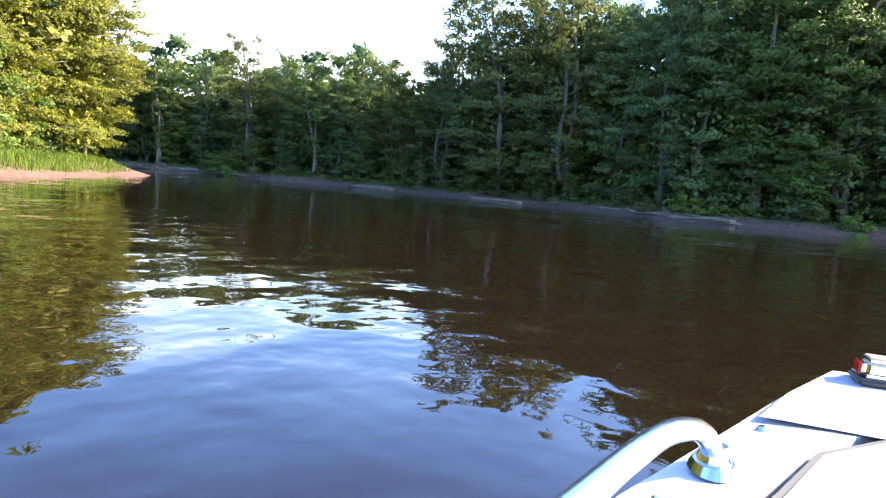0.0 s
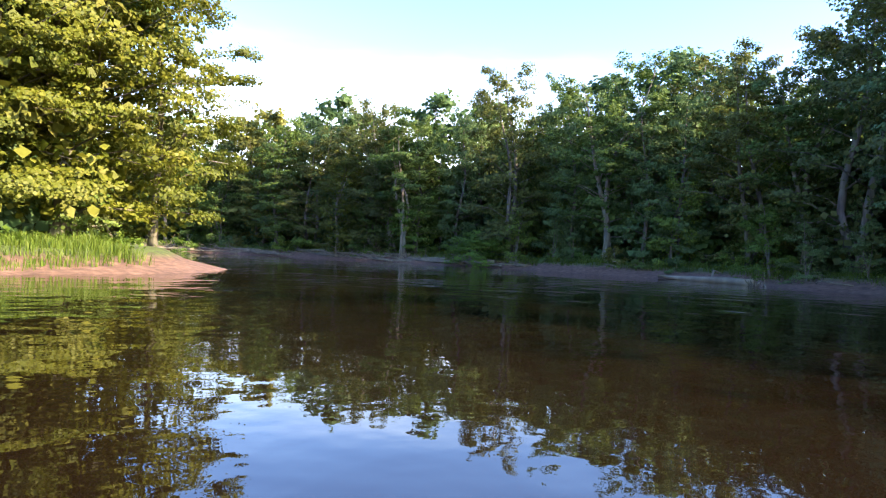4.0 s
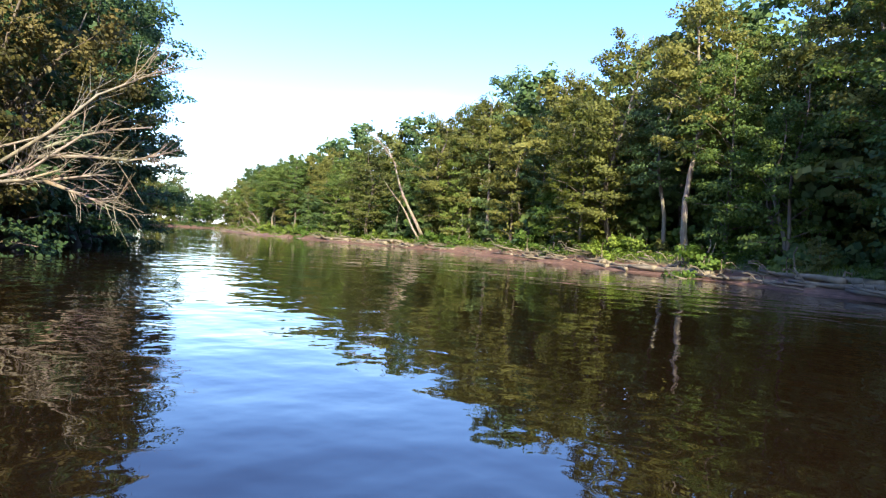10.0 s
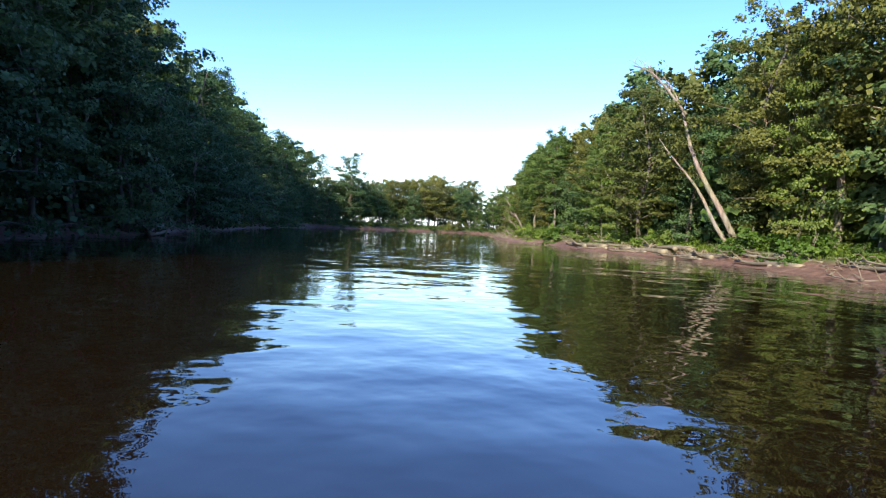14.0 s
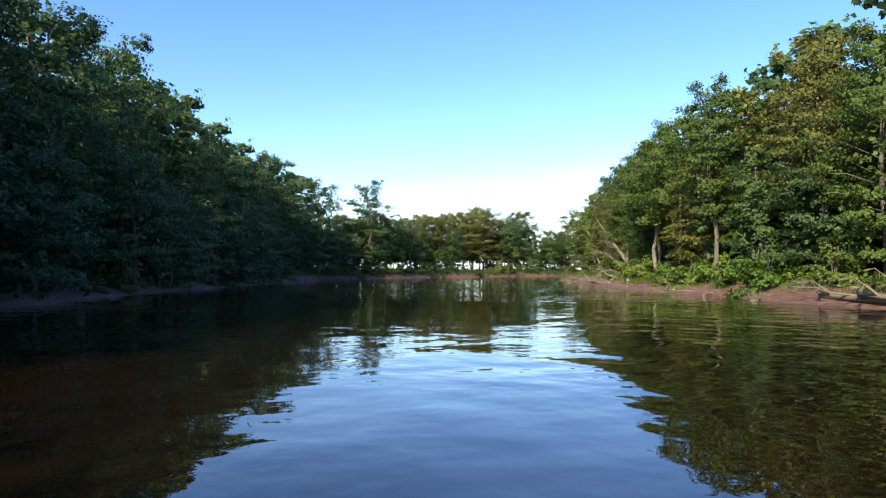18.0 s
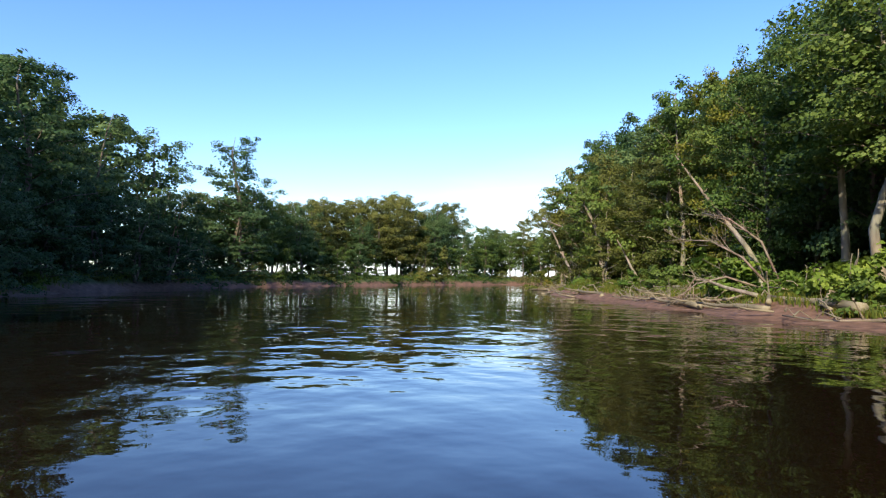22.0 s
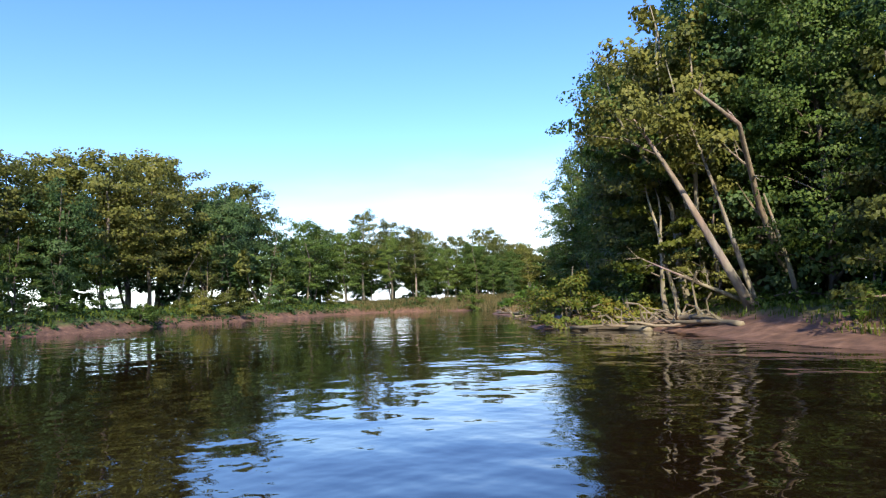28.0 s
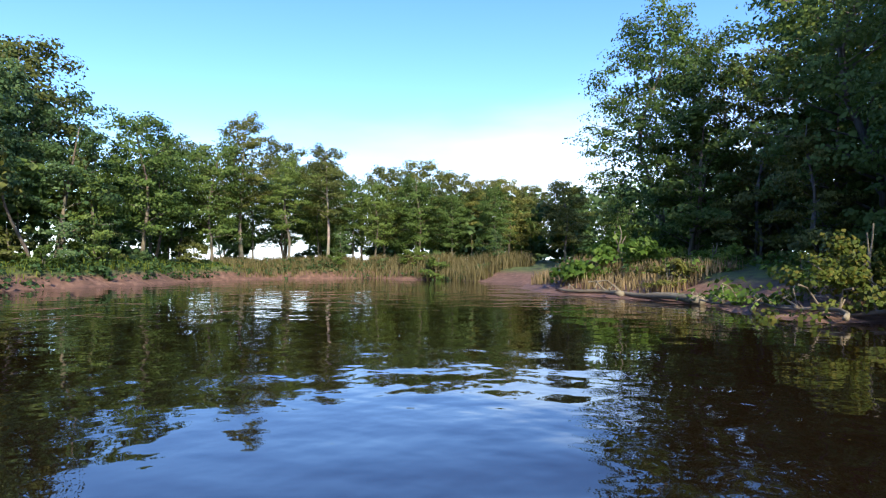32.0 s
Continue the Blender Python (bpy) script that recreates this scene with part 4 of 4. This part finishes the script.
# ---------------------------------------------------------------- driftwood
def log_mesh(seed, length, radius, stubs, bend=0.06):
    rng = np.random.default_rng(seed)
    v, f = [], []
    n = 7
    w = rng.normal(size=(2, 2)) * length * bend
    line = [np.array((length * (i / n - 0.5), w[0][0] * math.sin(i * 0.9) + w[1][0] * math.sin(i * 0.45), radius * 0.6 + 0.5 * abs(w[0][1]) * math.sin(i * 0.7) ** 2)) for i in range(n + 1)]
    rad = [radius * (1 - 0.62 * i / n) * rng.uniform(0.88, 1.1) for i in range(n + 1)]
    tube(v, f, line, rad, 8)
    me = mesh_of("driftwood_log", v, f, DRIFTWOOD)
    me.shade_smooth()
    pieces = []
    for _ in range(stubs):
        i = int(rng.integers(2, n))
        d = rng.normal(size=3)
        d[2] = abs(d[2]) * 0.6
        d /= np.linalg.norm(d)
        ln = length * rng.uniform(0.08, 0.28)
        a = line[i]
        sv, sf = [], []
        tube(sv, sf, [a, a + d * ln * 0.5 + np.array((0.03, 0, 0.05)), a + d * ln], [rad[i] * 0.5, rad[i] * 0.34, 0.008], 5)
        pieces.append(mesh_of("branch_stub", sv, sf, DRIFTWOOD))
    return me, pieces


LOG_MESHES = [log_mesh(300 + i, 1.0, r, st, bd) for i, (r, st, bd) in enumerate(((0.030, 2, 0.03), (0.022, 5, 0.06), (0.040, 1, 0.02), (0.016, 7, 0.09), (0.026, 3, 0.05), (0.012, 4, 0.12)))]
LOG_LABELS = ("long weathered grey log lying on the mud", "forked driftwood branch lying on the mud", "thick bleached log at the water's edge", "twiggy dead branch stranded on the bank", "bent driftwood log on the mud", "thin bare stick lying on the mud")


def drift(k, x, y, length, turn, lift=0.0, tilt=0.0, name="driftwood_log", label=""):
    main, pieces = LOG_MESHES[k]
    ob = new(name, main)
    for me in pieces:
        stub = new("branch_stub", me)
        stub.parent = ob
    z = max(ground_z(x, y), -0.05)
    ob.matrix_basis = pose(x, y, z - 0.02 * length * 0.3 + lift, 0, -tilt, turn) @ Matrix.Diagonal((length, length, length, 1))
    return tagged(ob, label or LOG_LABELS[k], "driftwood", "driftwood on the mud banks")


drift(2, 23.2, 7.0, 7.5, 96, 0.03)
drift(1, 23.6, 2.8, 3.0, 60)
drift(0, 23.0, -11.6, 6.5, 105, 0.02)
drift(5, 24.4, -17.5, 5.0, 120, 0.05)
drift(0, 21.4, -33.2, 6.0, 88, 0.02)
drift(1, 22.0, -29.0, 5.0, 100, 0.1)
drift(2, 24.2, -9.6, 5.5, 84, 0.03)
drift(0, 14.0, 32.5, 6.0, 122, 0.02)
drift(4, 11.0, 37.8, 6.0, 130, 0.02)
drift(1, 8.8, 40.2, 5.0, 125, 0.05)
drift(2, -51.0, 76.2, 4.2, 168, 0.05)
drift(4, -52.5, 76.0, 3.6, 175, 0.1)
drift(0, -65.5, 77.4, 7.0, 172, 0.03)
drift(0, -68.5, 78.0, 6.0, 167, 0.10)
drift(2, -57.0, 76.6, 6.0, 176, 0.03)
drift(1, -103.4, 87.2, 3.6, 20, 0.12, 6, label="fallen bare limb propped on the bank")
drift(5, -105.0, 87.0, 3.4, 170, 0.05)
drift(4, -107.6, 88.0, 3.6, 160, 0.05)
drift(3, -106.5, 87.2, 4.0, 200, 0.1)
drift(4, -118.5, 92.2, 6.0, 158, 0.1, 3)
drift(1, -137.5, 101.9, 6.5, 165, 0.12)
drift(3, -138.6, 102.2, 4.5, 20, 0.1)
drift(4, -136.0, 101.6, 4.2, 150, 0.15)
drift(4, -140.0, 101.8, 5.0, 172, 0.05)
drift(1, -136.4, 101.4, 4.0, 200, 0.1)
drift(3, -142.4, 103.0, 3.6, 190, 0.05)
drift(1, -150.6, 111.8, 3.2, 150, 0.05)
drift(3, -151.6, 112.0, 3.5, 120, 0.1)
drift(4, -148.4, 113.0, 4.0, 175, 0.05)
drift(3, -153.4, 114.4, 3.5, 120, 0.05)
drift(0, -155.8, 117.0, 4.5, 140, 0.03)
drift(4, -158.6, 118.9, 4.0, 145, 0.03)
drift(1, -24.5, 31.4, 3.0, 150, 0.02)
drift(3, -57.0, 44.0, 6.5, 190, 0.1)
drift(1, -60.0, 44.3, 6.0, 185, 0.2)
rng_log = random.Random(77)
for i in range(share(right_line, 21.5, -38), share(right_line, -134, 98)):
    if rng_log.random() < (0.62 if right_line[i].y > 26 else 0.34):
        a, way = right_line[i], (right_line[i + 1] - right_line[i]).normalized()
        p = a + Vector((way.y, -way.x, 0)) * rng_log.uniform(0.2, 2.2)
        heading = math.degrees(math.atan2(way.y, way.x)) + rng_log.gauss(0, 22)
        drift(rng_log.choice((0, 1, 3, 3, 4, 5, 5)), p.x, p.y, rng_log.uniform(1.6, 4.6), heading, 0.0, rng_log.uniform(-2, 5))

for first_at, last_at, chance in (((17.5, 25), (-30, 67.5), 0.85), ((-30, 67.5), (-70, 77.5), 0.45), ((-96, 83.2), (-112, 89), 0.4)):
    for i in range(share(right_line, *first_at), share(right_line, *last_at)):
        for _ in range(2):
            if rng_log.random() < chance:
                a, way = right_line[i], (right_line[i + 1] - right_line[i]).normalized()
                p = a + Vector((way.y, -way.x, 0)) * rng_log.uniform(0.5, 2.3)
                heading = math.degrees(math.atan2(way.y, way.x)) + rng_log.gauss(0, 8)
                drift(rng_log.choice((0, 0, 4, 2, 5, 1)), p.x, p.y, rng_log.uniform(2.4, 6.0), heading, rng_log.uniform(0.0, 0.10), rng_log.uniform(-1, 2))


def root_wad(x, y, seed, size):
    rng = np.random.default_rng(seed)
    ob = new("root_wad")
    ob.matrix_basis = pose(x, y, ground_z(x, y) + 0.05)
    for _ in range(16):
        a, e = rng.uniform(0, 6.28), rng.uniform(-0.2, 1.1)
        d = np.array((math.cos(a) * math.cos(e), math.sin(a) * math.cos(e), math.sin(e)))
        ln = size * rng.uniform(0.5, 1.1)
        v, f = [], []
        tube(v, f, [d * 0.03, d * ln * 0.5 + rng.normal(size=3) * 0.06, d * ln + rng.normal(size=3) * 0.14], [0.07 * size, 0.04 * size, 0.008], 5)
        root = new("root", mesh_of("root", v, f, DRIFTWOOD))
        root.parent = ob
    return tagged(ob, "tangle of washed-out roots of a fallen tree", "roots")


root_wad(23.6, 3.0, 1, 0.9)
root_wad(-136.9, 102.4, 2, 1.2)
root_wad(-138.2, 102.5, 4, 0.9)
root_wad(-52.0, 76.6, 3, 0.7)


def dead_limb(name, path, radius, seed, twigs, label, bark=BARK_PALE):
    """A bare limb through the given points; each forking twig is a part of it."""
    rng = np.random.default_rng(seed)
    v, f = [], []
    line = [np.array(p, float) for p in path]
    n = len(line)
    tube(v, f, line, [radius * (1 - 0.8 * i / (n - 1)) + 0.01 for i in range(n)], 7)
    ob = new(name, mesh_of(name, v, f, bark))
    ob.data.shade_smooth()
    for _ in range(twigs):
        u = rng.uniform(0.25, 1.0) * (n - 1)
        i = min(n - 2, int(u))
        a = line[i] + (line[i + 1] - line[i]) * (u - i)
        d = (line[i + 1] - line[i])
        d = d / np.linalg.norm(d) + rng.normal(size=3) * 0.42 + np.array((0, 0, 0.12))
        d /= np.linalg.norm(d)
        ln = rng.uniform(0.4, 1.5)
        b, c = a + d * ln * 0.5, a + d * ln + rng.normal(size=3) * 0.2
        tv, tf = [], []
        tube(tv, tf, [a, b, c], [radius * 0.28, radius * 0.17, 0.006], 4)
        for _ in range(2):
            g = a + (b - a) * rng.uniform(0.5, 1.0)
            tube(tv, tf, [g, g + (d + rng.normal(size=3) * 0.5) * ln * 0.4], [radius * 0.13, 0.005], 4)
        twig = new("twig", mesh_of("twig", tv, tf, bark))
        twig.parent = ob
    return tagged(ob, label, "dead limb")


dead_limb("dead_limb", [(-23.0, 27.6, 1.5), (-20.66, 27.46, 1.87), (-19.44, 27.71, 1.85), (-17.91, 28.47, 1.9), (-16.77, 29.42, 2.36), (-15.65, 30.18, 3.24)], 0.085, 1, 12, "bare pale limb reaching out over the water")
dead_limb("dead_limb", [(-22.6, 27.3, 1.2), (-20.65, 27.47, 1.71), (-19.95, 27.79, 1.98), (-18.86, 28.83, 2.82), (-17.61, 29.96, 3.35)], 0.075, 2, 11, "bare pale limb slanting up from the bank")
dead_limb("dead_limb", [(-18.6, 28.4, 1.88), (-17.05, 29.9, 3.4), (-16.46, 30.77, 4.47), (-15.58, 31.94, 5.25)], 0.05, 4, 16, "twiggy bare branch rising over the water")
dead_limb("dead_limb", [(-17.91, 28.47, 1.9), (-16.32, 29.19, 2.04), (-14.88, 29.54, 2.3)], 0.05, 3, 8, "short bare branch over the water")
for limb_seed, limb_path, limb_label in (
        (21, [(-22.12, 28.73, 1.81), (-20.96, 29.73, 2.06), (-19.95, 30.63, 2.24), (-19.08, 31.42, 2.45), (-18.60, 31.83, 2.54)], "bare grey limb lying out level over the mud"),
        (22, [(-21.78, 29.07, 2.15), (-20.66, 30.02, 2.49), (-20.26, 30.38, 3.10), (-19.40, 31.16, 3.57), (-18.68, 31.83, 3.87), (-17.66, 32.74, 4.04)], "bare forked limb arching over the mud"),
        (23, [(-21.44, 29.33, 2.49), (-21.04, 29.68, 2.92), (-20.66, 30.02, 3.61), (-20.40, 30.28, 4.13)], "short bare limb rising from the leaning maple"),
        (24, [(-20.32, 30.28, 2.92), (-19.08, 31.42, 3.05), (-18.12, 32.31, 3.01), (-17.57, 32.86, 3.18)], "thin bare limb hung with fine twigs"),
        (25, [(-19.97, 30.62, 2.24), (-19.03, 31.31, 1.89), (-18.25, 32.00, 1.55)], "drooping bare branch with fine twigs")):
    dead_limb("dead_limb", limb_path, 0.06, limb_seed, 24, limb_label)
dead_limb("dead_limb", [(-134.0, 105.4, 0.8), (-134.1, 104.1, 2.4), (-134.2, 102.8, 4.0), (-133.8, 100.4, 6.2), (-134.2, 98.4, 6.9)], 0.15, 26, 7, "bare pale trunk leaning high over the water")
dead_limb("dead_limb", [(-100.6, 86.6, 0.7), (-101.8, 86.4, 0.95), (-103.2, 86.9, 1.2), (-104.3, 87.2, 1.3), (-104.6, 86.8, 0.5)], 0.075, 27, 6, "pale fallen branch propped along the mud")
dead_limb("dead_limb", [(-53.6, 77.0, 9.6), (-55.2, 76.5, 11.6), (-56.6, 76.2, 13.0), (-58.4, 76.0, 13.8)], 0.09, 5, 26, "leafless twiggy top of the leaning maple")
dead_limb("dead_limb", [(-101.2, 88.0, 1.0), (-102.0, 87.4, 2.2), (-103.2, 87.0, 2.9), (-104.6, 86.8, 3.0)], 0.05, 6, 16, "bare reddish limb arching from the bank", DRIFTWOOD)
dead_limb("dead_limb", [(-101.6, 88.2, 0.9), (-102.6, 87.2, 1.4), (-103.6, 86.6, 1.1), (-104.4, 86.2, 0.4)], 0.045, 7, 18, "bare twiggy branch drooping to the mud", DRIFTWOOD)
dead_limb("dead_limb", [(-101.0, 88.4, 1.0), (-101.4, 87.8, 2.8), (-102.6, 87.4, 3.8), (-104.2, 87.6, 4.2)], 0.05, 8, 16, "bare reddish limb arching from the bank", DRIFTWOOD)
dead_limb("dead_limb", [(-133.4, 103.4, 0.8), (-133.6, 103.2, 2.2), (-134.1, 103.0, 4.4)], 0.10, 9, 0, "bare broken pole standing in the shade")
dead_limb("dead_limb", [(-134.9, 103.0, 0.9), (-136.2, 102.3, 1.6), (-137.6, 101.6, 2.4)], 0.07, 10, 8, "thin bare limb leaning out from the trunk")


# ---------------------------------------------------------------- the motor boat's bow at the start of the trip, turned and shaped to fit the camera's first view
boat = new("motor_boat")
boat.matrix_basis = pose(-30.0, -49.64, 0.0, 0, 0, -71.1)
tagged(boat, "white fibreglass motor boat with chrome rails and grey seats", "boat")
# plan of the gunwale, fitted to that view, from the stem backwards: (distance aft, half width, height)
SHEER = [(0.0, 0.03, 0.93), (0.05, 0.09, 0.93), (0.35, 0.235, 0.93), (0.65, 0.365, 0.93), (0.99, 0.52, 0.925), (1.5, 0.72, 0.91), (2.2, 0.92, 0.88), (3.0, 1.02, 0.85), (4.6, 1.0, 0.84)]


def hull_bmesh():
    bm = bmesh.new()
    rows = []
    for u, w, h in SHEER:
        keel = max(-0.28, 0.55 - 1.1 * u)
        prof = [(w, h - 0.02), (w * 1.015, h - 0.10), (w * 0.90, h - 0.42), (w * 0.80, max(keel + 0.18, 0.0)), (0.03, keel)]
        rows.append([bm.verts.new((-x, -u, z)) for x, z in prof] + [bm.verts.new((x, -u, z)) for x, z in reversed(prof)])
    for a, b in zip(rows, rows[1:]):
        for i in range(len(a) - 1):
            bm.faces.new((a[i], b[i], b[i + 1], a[i + 1]))
    bm.faces.new(rows[-1])
    bm.faces.new(list(reversed(rows[0])))
    return bm


def deck_bmesh():
    """Moulded deck: a broad bow cap that narrows to side decks round the well."""
    bm = bmesh.new()
    outer = [(-w, -u, h) for u, w, h in SHEER]
    inner = []
    for u, w, h in SHEER:
        iw = max(0.06, w - 0.15)
        inner.append((-iw, -max(u, 0.50), h + 0.010))
    for sgn in (1, -1):
        o = [bm.verts.new((x * sgn, y, z)) for x, y, z in outer]
        n = [bm.verts.new((x * sgn, y, z)) for x, y, z in inner]
        k = [bm.verts.new((x * sgn, y, z - 0.35)) for x, y, z in inner]
        for i in range(len(o) - 1):
            for quad in ((o[i], n[i], n[i + 1], o[i + 1]), (n[i], k[i], k[i + 1], n[i + 1])):
                bm.faces.new(quad if sgn > 0 else tuple(reversed(quad)))
    bmesh.ops.remove_doubles(bm, verts=bm.verts, dist=0.003)
    return bm


hull = part("hull", hull_bmesh(), GELCOAT, boat)
deck = part("deck", deck_bmesh(), GELCOAT, boat)
bm = bmesh.new()
rim = [(w - 0.014, -u) for u, w, h in SHEER[:3]] + [(0.30, -0.56)]
front = [bm.verts.new((x, y, 0.944)) for x, y in rim[1:]] + [bm.verts.new((-x, y, 0.944)) for x, y in reversed(rim[1:])]
bm.faces.new(list(reversed(front)))
part("bow_cap", bm, GELCOAT, boat)
for side_sign in (-1, 1):
    v, f = [], []
    tube(v, f, [(side_sign * (w + 0.012), -u, h - 0.06) for u, w, h in SHEER], [0.028] * len(SHEER), 6)
    rub = new("rub_rail", mesh_of("rub_rail", v, f, RUBBER))
    rub.parent = boat


def box_bmesh(x0, x1, y0, y1, z0, z1, bevel=0.0, top=1.0):
    bm = bmesh.new()
    bmesh.ops.create_cube(bm, size=1.0)
    for q in bm.verts:
        s = top if q.co.z > 0 else 1.0
        q.co = Vector(((x0 + x1) / 2 + q.co.x * (x1 - x0) * s, (y0 + y1) / 2 + q.co.y * (y1 - y0) * s, z0 if q.co.z < 0 else z1))
    if bevel:
        bmesh.ops.bevel(bm, geom=bm.edges[:], offset=bevel, segments=3, affect="EDGES")
    return bm


floor_part = part("cockpit_floor", box_bmesh(-0.60, 0.60, -4.4, -1.3, 0.28, 0.32), GELCOAT, boat)
for sx in (-1, 1):
    bm = bmesh.new()
    plan = [(0.012, -0.54), (0.09, -0.54), (0.24, -0.70), (0.46, -1.22), (0.012, -1.22)]
    low = [bm.verts.new((sx * x, y, 0.80)) for x, y in plan]
    high = [bm.verts.new((sx * x, y, 0.945)) for x, y in plan]
    bm.faces.new(high if sx < 0 else list(reversed(high)))
    bm.faces.new(list(reversed(low)) if sx < 0 else low)
    for i in range(5):
        j = (i + 1) % 5
        bm.faces.new((low[i], low[j], high[j], high[i]) if sx < 0 else (low[j], low[i], high[i], high[j]))
    bmesh.ops.recalc_face_normals(bm, faces=bm.faces)
    bmesh.ops.bevel(bm, geom=[e for e in bm.edges if e.verts[0].co.z > 0.9 or e.verts[1].co.z > 0.9], offset=0.022, segments=3, affect="EDGES")
    cushion = part("bow_cushion", bm, VINYL, boat, "grey vinyl bow cushion with dark piping")
    v, f = [], []
    edge = [(sx * x, y, 0.938) for x, y in ((0.016, -1.20), (0.016, -0.56), (0.085, -0.556), (0.225, -0.705), (0.44, -1.20))]
    tube(v, f, edge, [0.007] * 5, 5)
    pipe = new("piping", mesh_of("piping", v, f, RUBBER))
    pipe.parent = cushion
lamp_base = part("navigation_light", box_bmesh(-0.050, 0.050, -0.175, -0.07, 0.944, 0.962, 0.006), RUBBER, boat, "black plastic base of the bow light")
part("housing", box_bmesh(-0.043, 0.043, -0.165, -0.080, 0.960, 1.006, 0.014, 0.84), CHROME, lamp_base, "chromed light housing")
part("cap", box_bmesh(-0.028, 0.028, -0.150, -0.095, 1.003, 1.009, 0.003), TAN_CAP, lamp_base, "tan-tinted shiny top")
part("lens", box_bmesh(-0.046, -0.038, -0.148, -0.098, 0.966, 0.996, 0.003), LENS_RED, lamp_base, "red port lens")
part("lens", box_bmesh(0.038, 0.046, -0.148, -0.098, 0.966, 0.996, 0.003), LENS_GREEN, lamp_base, "green starboard lens")
for sx in (-1, 1):
    v, f = [], []
    path = [(sx * x, y, z) for x, y, z in ((0.395, -0.846, 0.945), (0.405, -0.86, 0.985), (0.435, -0.93, 1.022), (0.485, -1.04, 1.035), (0.575, -1.35, 1.03), (0.70, -1.70, 1.02), (0.82, -2.10, 1.00), (0.88, -2.25, 0.97), (0.88, -2.30, 0.90))]
    for _ in range(3):
        cut = [path[0]]
        for p0, p1 in zip(path, path[1:]):
            cut += [tuple(u * 0.75 + w * 0.25 for u, w in zip(p0, p1)), tuple(u * 0.25 + w * 0.75 for u, w in zip(p0, p1))]
        path = cut + [path[-1]]
    tube(v, f, path, [0.0165] * len(path), 12)
    rail = new("handrail", mesh_of("handrail", v, f, STEEL))
    rail.data.shade_smooth()
    rail.parent = boat
    for fx, fy, fz in ((0.395, -0.846, 0.934), (0.88, -2.30, 0.884)):
        bm = bmesh.new()
        bmesh.ops.create_cone(bm, segments=24, radius1=0.046, radius2=0.038, depth=0.014, cap_ends=True, matrix=Matrix.Translation((sx * fx, fy, fz + 0.008)) @ Matrix.Diagonal((0.8, 1.1, 1, 1)))
        bmesh.ops.create_cone(bm, segments=20, radius1=0.027, radius2=0.019, depth=0.026, cap_ends=True, matrix=Matrix.Translation((sx * fx, fy, fz + 0.026)))
        part("rail_foot", bm, CHROME, rail, "chromed mounting foot")
for qx, qy in ((-0.30, -0.61), (0.30, -0.61), (-0.47, -1.0), (0.47, -1.0)):
    bm = bmesh.new()
    bmesh.ops.create_cone(bm, segments=10, radius1=0.011, radius2=0.006, depth=0.008, cap_ends=True)
    bmesh.ops.translate(bm, verts=bm.verts, vec=(qx, qy, 0.938))
    part("screw", bm, CHROME, boat, "snap stud on the deck")
for sx in (-0.5, 0.5):
    part("seat", box_bmesh(sx - 0.26, sx + 0.26, -3.1, -2.55, 0.32, 0.72, 0.05), VINYL, boat, "grey vinyl seat")
